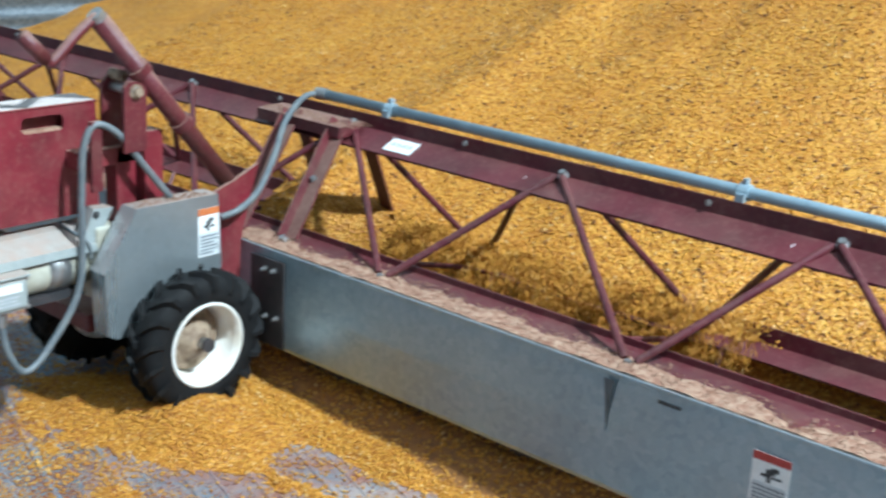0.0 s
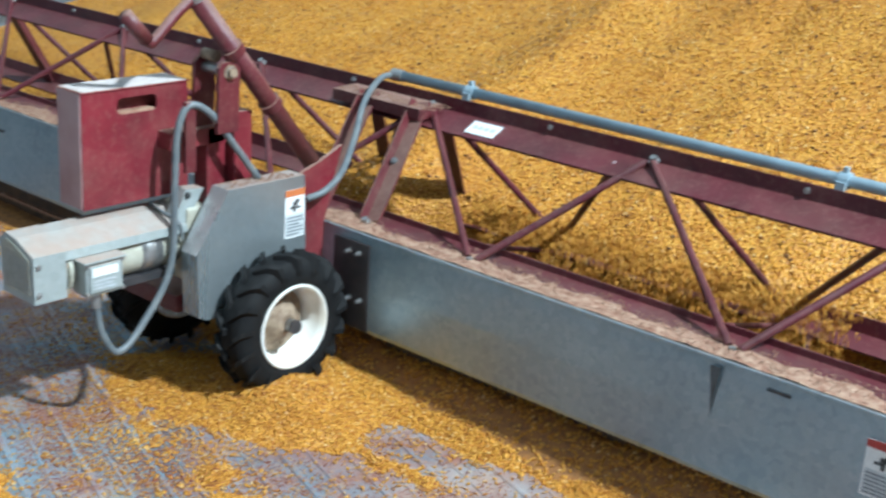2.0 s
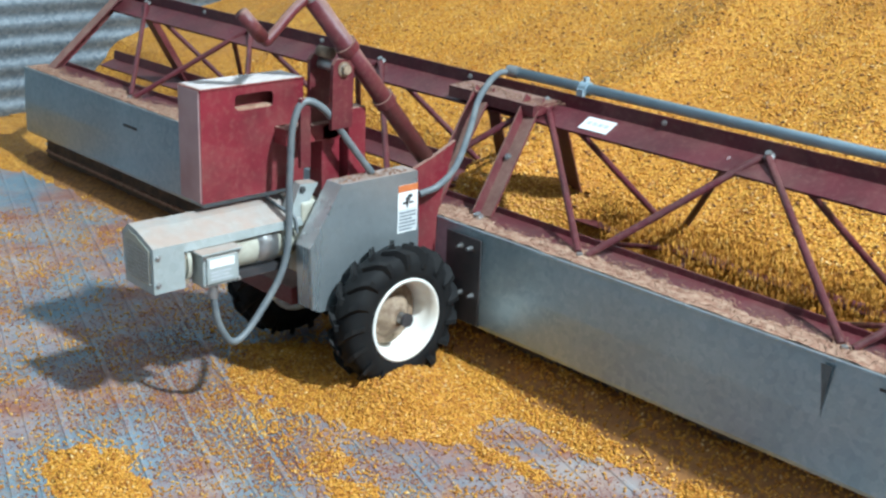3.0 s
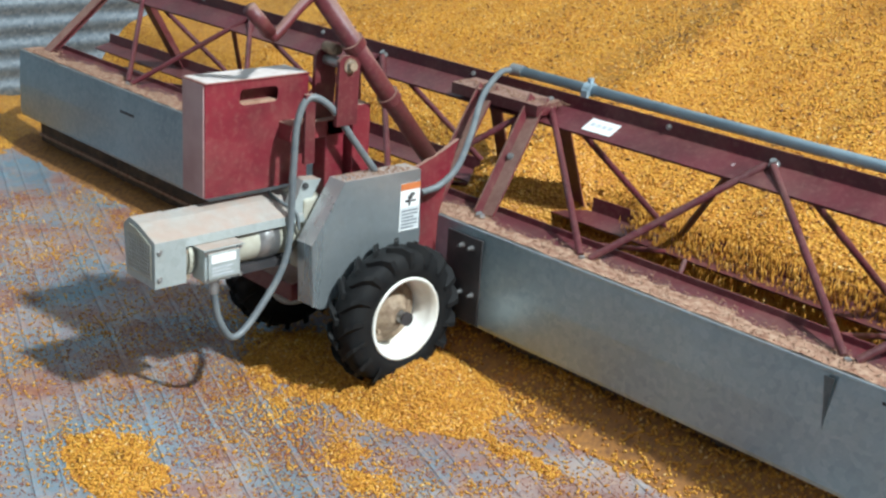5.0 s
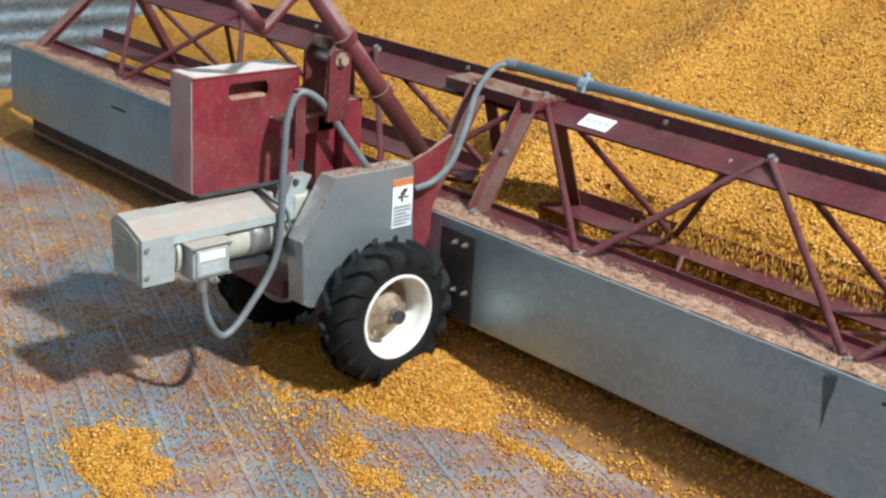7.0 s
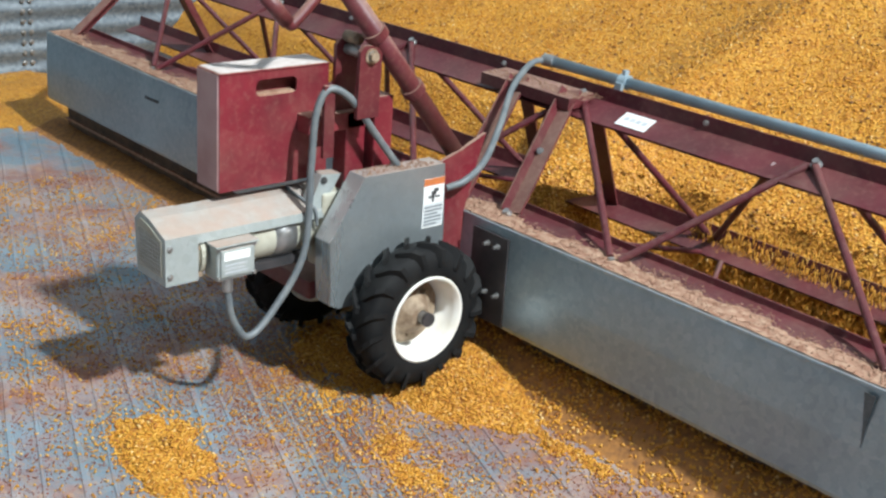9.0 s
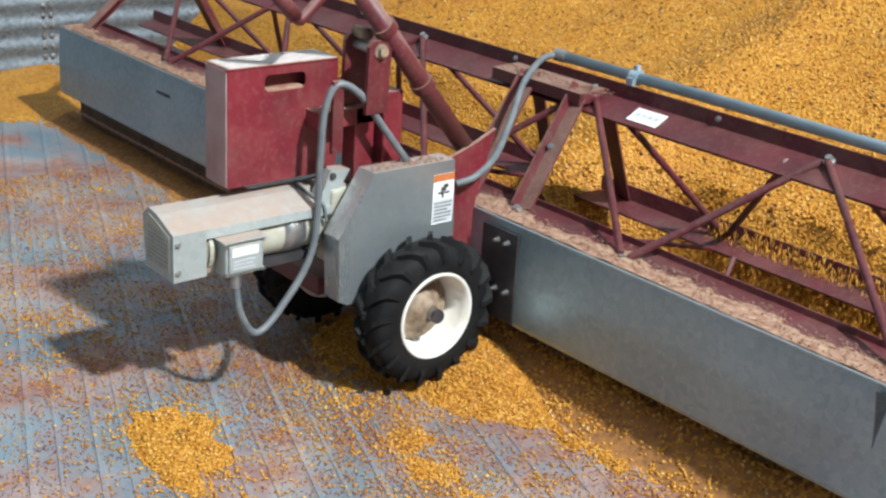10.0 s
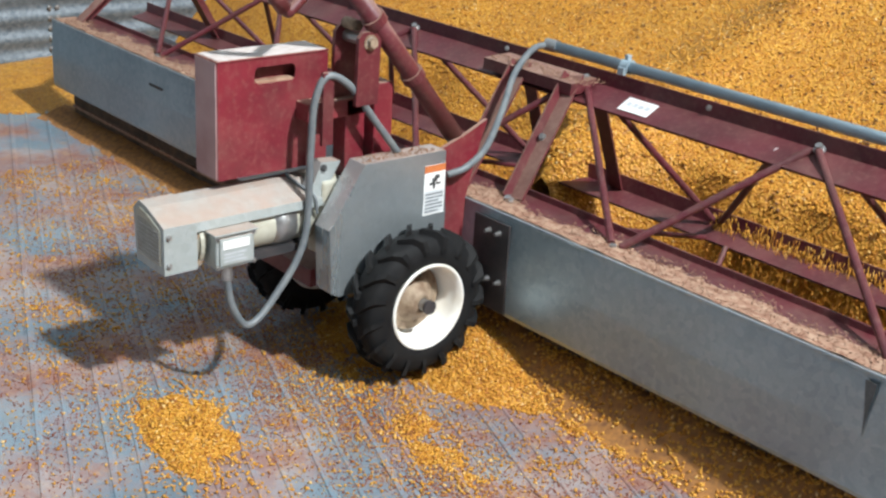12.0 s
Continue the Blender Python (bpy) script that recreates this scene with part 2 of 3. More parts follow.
def hose(points, r, sides=12, ribs=0.0, n=10):
    bm = bmesh.new()
    path = smooth_path(points, n)
    rings = []
    side = Vector((0.3, 0.2, 0.9))
    for i, p in enumerate(path):
        d = (path[min(i + 1, len(path) - 1)] - path[max(i - 1, 0)]).normalized()
        side = (side - d * side.dot(d)).normalized()
        other = d.cross(side)
        rr = r * (1 + (ribs if i % 2 else 0))
        rings.append([bm.verts.new(p + rr * (side * math.cos(a) + other * math.sin(a)))
                      for a in (2 * math.pi * k / sides for k in range(sides))])
    for a, b in zip(rings, rings[1:]):
        for i in range(sides):
            j = (i + 1) % sides
            bm.faces.new((a[i], a[j], b[j], b[i]))
    bm.faces.new(list(reversed(rings[0])))
    bm.faces.new(rings[-1])
    return bm


def turned(profile, sides=48, axis_at=(0, 0, 0), bm=None):
    """A closed profile of (x, radius) turned about the x axis."""
    bm = bm or bmesh.new()
    o = Vector(axis_at)
    rings = [[bm.verts.new(o + Vector((x, r * math.cos(a), r * math.sin(a)))) for x, r in profile]
             for a in (2 * math.pi * k / sides for k in range(sides))]
    n = len(profile)
    for i in range(sides):
        a, b = rings[i], rings[(i + 1) % sides]
        for k in range(n):
            l = (k + 1) % n
            bm.faces.new((a[k], a[l], b[l], b[k]))
    return bm


def bolt(parent, at, toward, r=0.009, h=0.010, name="bolt", material=None, label=""):
    at, d = Vector(at), Vector(toward).normalized()
    bm = rod(at - d * 0.002, at + d * 0.003, r * 1.5, 14)
    rod(at + d * 0.003, at + d * h, r, 6, bm)
    return part(name, bm, material or STEEL, parent, label)


def thing(name, label, category, group=""):
    return tagged(new(name), label, category, group)


# ---- the ground ----
def wob(x, y, s, seed=0.0):
    return noise.noise(Vector((x * s, y * s, seed)))


def pile_height(x, y):
    """The grain heap ahead of the sweep: a steep slipping face, then a long slope."""
    out = 1.0 / (1.0 + math.exp((x - 1.15) / 0.13)) / (1.0 + math.exp((-0.80 - x) / 0.10))
    right = 1.0 / (1.0 + math.exp((1.15 - x) / 0.09))
    mound = math.exp(-((x + 0.45) / 0.17) ** 2)
    edge = 1.02 - 0.18 * right - 0.29 * out - 0.26 * mound + 0.03 * wob(x, 0, 1.3, 5) + 0.02 * wob(x, 0, 5, 9)
    base = 0.345 + 0.045 * out + 0.02 * wob(x, 0, 2.0, 2)
    d = y - edge
    if d < 0:
        h = base + d * (1.25 + 5.0 * out * (1.0 - mound) + 0.3 * wob(x, y, 3.0, 4))
    else:
        h = base + 0.30 * d + 0.035 * min(d, 1.5) * wob(x, y, 0.9, 3)
        lift = max(0.0, d - 1.6 + 0.35 * (x + 1.2))
        h += 0.10 * min(lift, 4.0) + 0.15 * max(0.0, min(x, 3.6) + 0.8) * min(d, 1.4)
    h += 0.016 * wob(x, y, 4.0, 1) + 0.009 * wob(x, y, 11.0, 7)
    return max(h, 0.02)


def spill_height(x, y):
    """Grain left on the floor behind the sweep."""
    h = 0.100 * math.exp(-((x + 0.02) / 0.21) ** 2 - ((y + 0.18) / 0.15) ** 2)
    near = 1.0 / (1.0 + math.exp((-0.55 - x) / 0.08))
    h += (0.014 + 0.020 * near + 0.026 * near * math.exp(-max(0.0, x - 0.1) / 0.35)) * math.exp(-((y - 0.12 + 0.03 * near) / (0.09 + 0.02 * near)) ** 2)
    h += 0.045 * math.exp(-((x + 0.32) / 0.19) ** 2 - ((y + 0.27) / 0.17) ** 2)
    h += 0.0180 * math.exp(-((y + 0.26 - 0.10 * x) / 0.055) ** 2 - ((x - 0.42) / 0.34) ** 2) * (1 + 0.9 * wob(x, y, 8, 17))
    h += 0.07 * math.exp(-((x + 3.5) / 0.6) ** 2 - ((y - 0.0) / 0.45) ** 2)
    u, v = 0.94 * (x + 0.115) - 0.34 * (y + 1.02), 0.34 * (x + 0.115) + 0.94 * (y + 1.02)
    h += 0.038 * math.exp(-(u / 0.185) ** 2 - (v / 0.105) ** 2) * (1 + 0.6 * wob(x, y, 14, 3))
    h += 0.0185 * math.exp(-((y + 0.53 + 0.16 * x) / 0.085) ** 2 - ((x - 0.18) / 0.40) ** 2) * (1 + 0.9 * wob(x, y, 9, 13))
    return h - 0.014 + 0.010 * wob(x, y, 5.0, 6) + 0.006 * wob(x, y, 17.0, 8)


def sheet(name, xs, ys, height, material):
    verts = [(x, y, height(x, y)) for y in ys for x in xs]
    n = len(xs)
    faces = [(j * n + i, j * n + i + 1, (j + 1) * n + i + 1, (j + 1) * n + i) for j in range(len(ys) - 1) for i in range(n - 1)]
    me = bpy.data.meshes.new(name)
    me.from_pydata(verts, [], faces)
    me.materials.append(material)
    me.polygons.foreach_set("use_smooth", [True] * len(me.polygons))
    return new(name, me)


def steps(a, b, d):
    n = max(2, int(round((b - a) / d)) + 1)
    return [a + (b - a) * k / (n - 1) for k in range(n)]


# floor of pressed steel planks with raised ribs
bm = bmesh.new()
bmesh.ops.create_circle(bm, cap_ends=True, segments=96, radius=BIN_R + 0.1, matrix=Matrix.Translation((7.305, 0, -0.003)))
ground = tagged(mesh_object("floor", bm, FLOOR), "perforated galvanised steel grain bin floor, dusty with red chaff", "floor", kind="structure")

PLANK = 0.152
RIB_TURN = radians(70)


def plank_mesh(length):
    """One floor plank: a flat with a low folded rib along each edge."""
    w = PLANK
    prof = [(0.0, 0.0), (0.004, 0.0), (0.007, 0.0035), (0.017, 0.0035), (0.024, 0.0005), (w * 0.5 - 0.006, 0.0005), (w * 0.5 - 0.003, 0.0035),
            (w * 0.5 + 0.003, 0.0035), (w * 0.5 + 0.006, 0.0005), (w - 0.001, 0.0005), (w - 0.001, -0.002), (0.0, -0.002)]
    return prism(prof, "y", 0, length)


plank_bm = plank_mesh(1.2)
bmesh.ops.recalc_face_normals(plank_bm, faces=plank_bm.faces)
plank_data = bpy.data.meshes.new("floor_plank")
plank_bm.to_mesh(plank_data)
plank_bm.free()
plank_data.materials.append(FLOOR)
turn = Matrix.Rotation(RIB_TURN, 4, "Z")
for i in range(-11, 12):
    for j in range(-3, 4):
        m = Matrix.Translation((-0.7, -0.7, 0.0)) @ turn @ Matrix.Translation((i * PLANK, j * 1.201 + (i % 2) * 0.5 - 0.6, 0.0))
        ob = new("floor_plank", plank_data)
        ob.parent = ground
        ob.matrix_basis = m

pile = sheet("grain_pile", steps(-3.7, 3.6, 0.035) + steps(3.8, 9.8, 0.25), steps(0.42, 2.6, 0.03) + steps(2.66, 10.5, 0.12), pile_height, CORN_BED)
tagged(pile, "deep heap of yellow shelled corn with a slipping face", "grain pile", kind="stuff")
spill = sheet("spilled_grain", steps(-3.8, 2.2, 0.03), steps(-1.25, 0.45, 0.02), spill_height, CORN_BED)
tagged(spill, "spilled yellow corn left on the steel floor", "spilled grain", kind="stuff")


# ---- loose kernels ----
def kernel_cloud(name, places, label, parent=None, drawn=None, material=None):
    """Many small wedge-shaped kernels in one mesh."""
    shape = np.array([(-0.5, 0, 0), (0.42, 0.42, 0.12), (0.42, -0.42, 0.12), (0.5, 0, -0.2), (0.1, 0.36, -0.22), (0.1, -0.36, -0.22), (0.15, 0, 0.3)])
    tris = np.array([(0, 6, 1), (0, 2, 6), (6, 2, 1), (1, 2, 3), (0, 1, 4), (0, 5, 2), (4, 1, 3), (5, 3, 2), (0, 4, 5), (4, 3, 5)])
    rng = np.random.default_rng(7)
    n = len(places)
    c = np.array(places, dtype=float)
    q = rng.normal(size=(n, 4))
    q /= np.linalg.norm(q, axis=1)[:, None]
    w, x, y, z = q.T
    rot = np.stack([1 - 2 * (y * y + z * z), 2 * (x * y - z * w), 2 * (x * z + y * w), 2 * (x * y + z * w), 1 - 2 * (x * x + z * z),
                    2 * (y * z - x * w), 2 * (x * z - y * w), 2 * (y * z + x * w), 1 - 2 * (x * x + y * y)], 1).reshape(n, 3, 3)
    size = rng.uniform(0.0085, 0.0125, (n, 1, 1))
    v = np.einsum("nij,kj->nki", rot, shape) * size * (np.array(drawn) if drawn else 1.0) + c[:, None, :]
    f = tris[None] + (np.arange(n) * len(shape))[:, None, None]
    me = bpy.data.meshes.new(name)
    me.vertices.add(n * len(shape))
    me.vertices.foreach_set("co", v.ravel())
    me.loops.add(f.size)
    me.loops.foreach_set("vertex_index", f.ravel())
    me.polygons.add(n * len(tris))
    me.polygons.foreach_set("loop_start", np.arange(n * len(tris)) * 3)
    me.update(calc_edges=True)
    me.materials.append(material or CORN)
    ob = new(name, me)
    if parent:
        ob.parent = parent
    return tagged(ob, label, "" if parent else "corn kernels", kind="stuff")


rng = random.Random(4)
places = []
while len(places) < 30000:
    x, y = rng.uniform(-2.2, 1.4), rng.uniform(-1.5, 0.12)
    h = spill_height(x, y)
    if h > 0.0:
        places.append((x, y, h + rng.uniform(-0.001, 0.004)))
    else:
        near = math.exp(h / 0.0065)
        if rng.random() < 0.002 + 0.42 * near + 0.34 * max(0.0, wob(x, y, 2.6, 12) + 0.5 * wob(x, y, 9, 2) - 0.12) ** 1.3:
            places.append((x, y, 0.005))
kernel_cloud("floor_kernels", places, "loose yellow corn kernels scattered on the floor", drawn=(0.92, 0.92, 0.6))
# red bees' wing chaff and broken bits, thickest round the wheel tracks
for name, count, material, label, seed in (("floor_chaff", 26000, RED_CHAFF, "reddish husk chaff strewn on the floor", 61), ("broken_corn", 12000, CORN, "small broken corn bits on the floor", 67)):
    places = []
    while len(places) < count:
        x, y = rng.uniform(-2.2, 1.3), rng.uniform(-1.5, 0.05)
        track = math.exp(-((y + 0.60 + 0.12 * x) / 0.20) ** 2 - ((x - 0.15) / 0.60) ** 2) + 0.7 * math.exp(-((y + 0.68) / 0.22) ** 2 - ((x + 0.45) / 0.35) ** 2)
        if rng.random() < 0.05 + 0.8 * track * (0.6 + wob(x, y, 6, seed)) + 0.5 * max(0.0, wob(x, y, 2.2, seed) + 0.4 * wob(x, y, 10, 3) - 0.08):
            places.append((x, y, max(0.003, spill_height(x, y) + 0.002)))
    kernel_cloud(name, places, label, drawn=(0.5, 0.5, 0.3), material=material)
places = []
while len(places) < 70000:
    x = rng.uniform(-2.6, 2.2)
    y = 0.45 + 2.6 * rng.random() ** 1.6
    places.append((x, y, pile_height(x, y) + rng.uniform(-0.002, 0.004)))
kernel_cloud("pile_kernels", places, "loose yellow corn kernels on the heap")
places = []
while len(places) < 4200:
    x = rng.uniform(-2.6, 3.0)
    y = 0.7 + 3.4 * rng.random() ** 1.2
    if rng.random() < 0.35 + 0.9 * max(0.0, wob(x, y, 1.2, 31)):
        places.append((x, y, pile_height(x, y) + rng.uniform(0.002, 0.006)))
kernel_cloud("cob_chaff", places, "brown cob bits and husk chaff on the heap", drawn=(1.5, 1.2, 0.8), material=COB)


# ---- the bin ----
def wall_ring():
    """Corrugated sheet steel, bowed to the bin's radius."""
    bm = bmesh.new()
    zs = steps(-0.02, 2.3, 0.0127) + steps(2.32, EAVE, 0.0254)
    seg = 150
    rings = []
    for z in zs:
        r = BIN_R + 0.0065 * math.cos(2 * math.pi * z / 0.1016)
        rings.append([bm.verts.new((7.305 + r * math.cos(a), r * math.sin(a), z)) for a in (2 * math.pi * k / seg for k in range(seg))])
    for a, b in zip(rings, rings[1:]):
        for i in range(seg):
            j = (i + 1) % seg
            bm.faces.new((a[i], a[j], b[j], b[i]))
    ob = mesh_object("wall_bin", bm, GALV_WALL, smooth=True)
    mod = ob.modifiers.new("thickness", "SOLIDIFY")
    mod.thickness, mod.offset = 0.004, 1
    return tagged(ob, "corrugated galvanised steel grain bin wall", "bin wall", kind="structure")


wall = wall_ring()
bm = bmesh.new()
seg = 72
outer = [bm.verts.new((7.305 + (BIN_R + 0.1) * math.cos(2 * math.pi * k / seg), (BIN_R + 0.1) * math.sin(2 * math.pi * k / seg), EAVE)) for k in range(seg)]
inner = [bm.verts.new((7.305 + 0.3 * math.cos(2 * math.pi * k / seg), 0.3 * math.sin(2 * math.pi * k / seg), PEAK)) for k in range(seg)]
for k in range(seg):
    j = (k + 1) % seg
    bm.faces.new((outer[k], outer[j], inner[j], inner[k]))
bm.faces.new(inner)
roof = tagged(mesh_object("ceiling", bm, GALV_WALL), "conical galvanised steel bin roof", "roof", kind="structure")

# bolt column where two wall sheets lap
for z in steps(0.05, 1.2, 0.0508):
    for k in (0, 1):
        a = math.pi - 0.0155 + 0.0035 * k
        r = BIN_R - 0.008
        d = Vector((-math.cos(a), -math.sin(a), 0))
        bolt(wall, (7.305 + r * math.cos(a), r * math.sin(a), z), d, 0.008, 0.012, "wall_bolt")


# ---- the sweep ----
sweep = thing("sweep_auger", "maroon sweep auger with galvanised rear shield along the corn heap", "sweep auger")
X0, X1 = -2.74, 3.4
H = 0.433


def shield_sheet(x0, x1, name="shield"):
    t = 0.004
    outer = [(0.0, H), (-0.003, 0.40), (-0.009, 0.30), (-0.009, 0.172), (-0.004, 0.160), (0.022, 0.146), (0.06, 0.136)]
    inner = [(y + t, z) for y, z in reversed(outer)]
    return part(name, prism([(y, z) for y, z in outer] + inner, "x", x0, x1), GALV, sweep, "dull galvanised shield sheet")


shield_sheet(X0, -0.62)
shield_sheet(-0.618, 0.0)
shield_sheet(0.002, X1)
# dark strip added in the gap as the shade below the shield
part("shade_strip", block((X0 + 0.005, 0.075, 0.006), (X1, 0.085, 0.19)), UNDER_SHADE, sweep, "dark brown strip standing in for shade under the shield")
part("clamp_bar", block((X0 + 0.005, 0.066, 0.060), (X1, 0.075, 0.072)), CHAFF, sweep, "dusty clamp bar along the shade strip")
def drag_height(x, y):
    rise = 0.045 + 0.070 / (1.0 + math.exp((-0.45 - x) / 0.10))
    return rise * math.exp(-((y - 0.065) / 0.085) ** 2) * (1 + 0.30 * wob(x, y, 4, 51)) - 0.010 + 0.006 * wob(x, y, 15, 52) + 0.004 * wob(x, y, 40, 53)


# browner than the heap: dust, and the shield's shade put into the colour
drag = sheet("dragged_grain", steps(X0 - 0.1, 2.4, 0.02), steps(-0.16, 0.10, 0.012), drag_height, DUSTY_SHADED_GRAIN)
drag.parent = sweep
tagged(drag, "dusty grain dragged along the shield's foot, browned by dust and painted shade", kind="stuff")
dr = random.Random(19)
pts = []
while len(pts) < 4200:
    x, y = dr.uniform(-1.2, 1.6), dr.uniform(-0.12, 0.09)
    h = drag_height(x, y)
    if h > 0 and dr.random() < 0.45 + 0.6 * wob(x, y, 5, 57):
        pts.append((x, y, h + 0.002))
kernel_cloud("dragged_corn", pts, "corn kernels in the dragged dust", sweep)
gear = part("end_bearing", block((X0 - 0.10, 0.36, 0.09), (X0 + 0.06, 0.56, 0.30)), DARK_STEEL_AND_SHADE, sweep, "dark greasy end bearing housing", 0.02)
part("bearing_cap", rod((X0 - 0.13, 0.46, 0.20), (X0 - 0.09, 0.46, 0.20), 0.06, 20), DARK_STEEL_AND_SHADE, gear)
# rear tray: dusty flat with an upright lip
part("rear_tray", prism([(0.002, H), (0.168, H), (0.170, H + 0.022), (0.164, H + 0.022), (0.162, H + 0.006), (0.002, H + 0.006)], "x", X0, X1), RED_CHORD, sweep,
     "maroon steel tray covered in grain dust")
part("shield_flange", block((X0, -0.003, H + 0.0005), (X1, 0.016, H + 0.0085)), GALV, sweep, "bent galvanised top edge of the shield", 0.002)
part("top_chord", prism([(0.358, 0.664), (0.445, 0.706), (0.445, 0.752), (0.438, 0.752), (0.438, 0.712), (0.355, 0.671)], "x", X0 + 0.05, X1), RED_CHORD, sweep,
     "maroon angle iron top chord")
part("front_chord", prism([(0.625, 0.297), (0.705, 0.316), (0.711, 0.366), (0.705, 0.366), (0.699, 0.323), (0.622, 0.304)], "x", X0 - 0.52, X1), RED_CHORD, sweep,
     "maroon angle iron front chord")
part("chord_splice", prism([(0.330, 0.688), (0.40, 0.692), (0.434, 0.726), (0.330, 0.722)], "x", -0.46, -0.10), RED, sweep, "dust-covered splice channel", 0.004)

STEP = 0.768
APEX = [-0.128 + STEP * k for k in range(-3, 5)]
FOOT = [x + 0.455 for x in APEX]
for k, (xa, xf) in enumerate(zip(APEX, FOOT)):
    top = (xa, 0.418, 0.716)
    bolt(sweep, (xa, 0.424, 0.716), (0, -0.5, 0.9), 0.010, 0.016)
    part("brace_rod", rod(top, (xf, 0.072, H + 0.012), 0.0100), RED_CHORD, sweep)
    if k + 1 < len(APEX):
        part("brace_rod", rod((APEX[k + 1] - 0.02, 0.418, 0.712), (xf + 0.03, 0.072, H + 0.012), 0.0100), RED_CHORD, sweep)
    bolt(sweep, (xf + 0.015, 0.06, H + 0.005), (0, 0, 1), 0.009, 0.012)
    xb = xa + 0.31
    part("brace_rod", rod((xa + 0.10, 0.40, 0.690), (xb - 0.015, 0.692, 0.338), 0.0100), RED_CHORD, sweep)
    if k + 1 < len(APEX):
        part("brace_rod", rod((APEX[k + 1] - 0.10, 0.40, 0.690), (xb + 0.015, 0.692, 0.338), 0.0100), RED_CHORD, sweep)
    part("cross_tie", rod((xf - 0.15, 0.150, 0.425), (xf - 0.12, 0.61, 0.312), 0.008), RED_CHORD, sweep)
    part("hanger_rod", rod((xf - 0.04, 0.605, 0.312), (xf - 0.02, 0.52, 0.19), 0.008), RED, sweep, "dusty maroon hanger rod")
    bolt(sweep, (xa + 0.42, 0.437, 0.735), (0, -1, 0), 0.0055, 0.008)

# stout posts by the drive
part("post", angle_iron((-0.160, 0.385, 0.722), (-0.075, 0.100, H), (1, 0, 0.2), 0.055, 0.032), RED, sweep, "dusty maroon angle post")
part("post", angle_iron((-0.357, 0.37, 0.715), (-0.240, 0.05, H), (1, 0, 0.2), 0.055, 0.032), RED, sweep, "dusty maroon angle post")
part("post", angle_iron((-0.235, 0.69, 0.325), (-0.135, 0.445, 0.69), (1, 0, 0), 0.05, 0.045), RED, sweep)
part("post", angle_iron((-0.56, 0.69, 0.325), (-0.42, 0.445, 0.69), (1, 0, 0), 0.05, 0.045), RED, sweep)
bolt(sweep, (-0.05, 0.075, H + 0.01), (0, -0.4, 1), 0.010, 0.014)
bolt(sweep, (-0.10, 0.235, 0.585), (0.3, -0.8, 0.3), 0.007, 0.012)
part("end_bracket", angle_iron((X0 + 0.06, 0.06, H), (X0 + 0.10, 0.42, 0.76), (1, 0, 0), 0.06, 0.05), RED, sweep)
part("end_bracket", angle_iron((X0 + 0.10, 0.69, 0.325), (X0 + 0.10, 0.44, 0.76), (1, 0, 0), 0.06, 0.05), RED, sweep)

# bolted plate on the shield; shade and tyre reflection put into its dark colour
plate = part("splice_plate", block((-0.085, -0.013, 0.165), (0.052, -0.0075, 0.418)), DARK_STEEL_AND_SHADE, sweep, "bolted splice plate with shade put into its dark colour", 0.002)
for x, z in ((-0.022, 0.387), (0.016, 0.388), (-0.018, 0.25), (0.026, 0.252)):
    bolt(plate, (x, -0.013, z), (0, -1, 0), 0.0055, 0.018)

# pipe with clamps and its hose
pipe = part("conduit_pipe", rod((-0.30, 0.468, 0.772), (X1, 0.468, 0.772), 0.0155, 16), PIPE, sweep, "grey galvanised conduit pipe", smooth=True)
for x in (-0.024, 1.135, 2.29):
    bm = rod((x - 0.014, 0.468, 0.772), (x + 0.014, 0.468, 0.772), 0.021, 16)
    slab(bm, (x - 0.012, 0.440, 0.725), (x + 0.012, 0.452, 0.772))
    slab(bm, (x - 0.006, 0.460, 0.790), (x + 0.006, 0.476, 0.805))
    part("pipe_clamp", bm, PIPE, sweep, "galvanised pipe clamp")
part("pipe_elbow", rod((-0.335, 0.462, 0.773), (-0.295, 0.468, 0.772), 0.019, 14), STEEL, sweep)

# labels
def sticker(parent, lo, hi, plane, rows, band, name="warning_label", label="white warning label with a pictogram"):
    """A label laid on a face: ground, a coloured band, a pictogram and lines of small print."""
    (u0, v0), (u1, v1) = lo, hi

    def bit(nm, a, b, material, lift, par):
        (a0, b0), (a1, b1) = a, b
        p, q = (u0 + a0 * (u1 - u0), v0 + b0 * (v1 - v0)), (u0 + a1 * (u1 - u0), v0 + b1 * (v1 - v0))
        return part(nm, plane(p, q, lift), material, par)
    base = tagged(bit(name, (0, 0), (1, 1), PAPER, 0.0012, parent), label)
    bit("band", (0.0, 0.86), (1, 1), band, 0.0020, base)
    bit("text_panel", (0.04, 0.03), (0.96, 0.49), LABEL_GREY, 0.0017, base)
    for k in range(rows):
        v = 0.05 + 0.42 * k / rows
        bit("print_bar", (0.08, v), (0.92 - 0.2 * (k % 3 == 0), v + 0.22 / rows), INK_DIM, 0.0020, base)
    for a, b in (((0.38, 0.66), (0.62, 0.74)), ((0.50, 0.72), (0.72, 0.79)), ((0.25, 0.60), (0.45, 0.65)), ((0.42, 0.52), (0.52, 0.66)), ((0.55, 0.60), (0.80, 0.64))):
        bit("pictogram", a, b, INK, 0.0022, base)
    return base


def on_back(y):
    return lambda p, q, lift: block((p[0], y - lift, p[1]), (q[0], y - lift + 0.0008, q[1]))


def on_side(x):
    return lambda p, q, lift: block((x + lift - 0.0008, p[0], p[1]), (x + lift, q[0], q[1]))


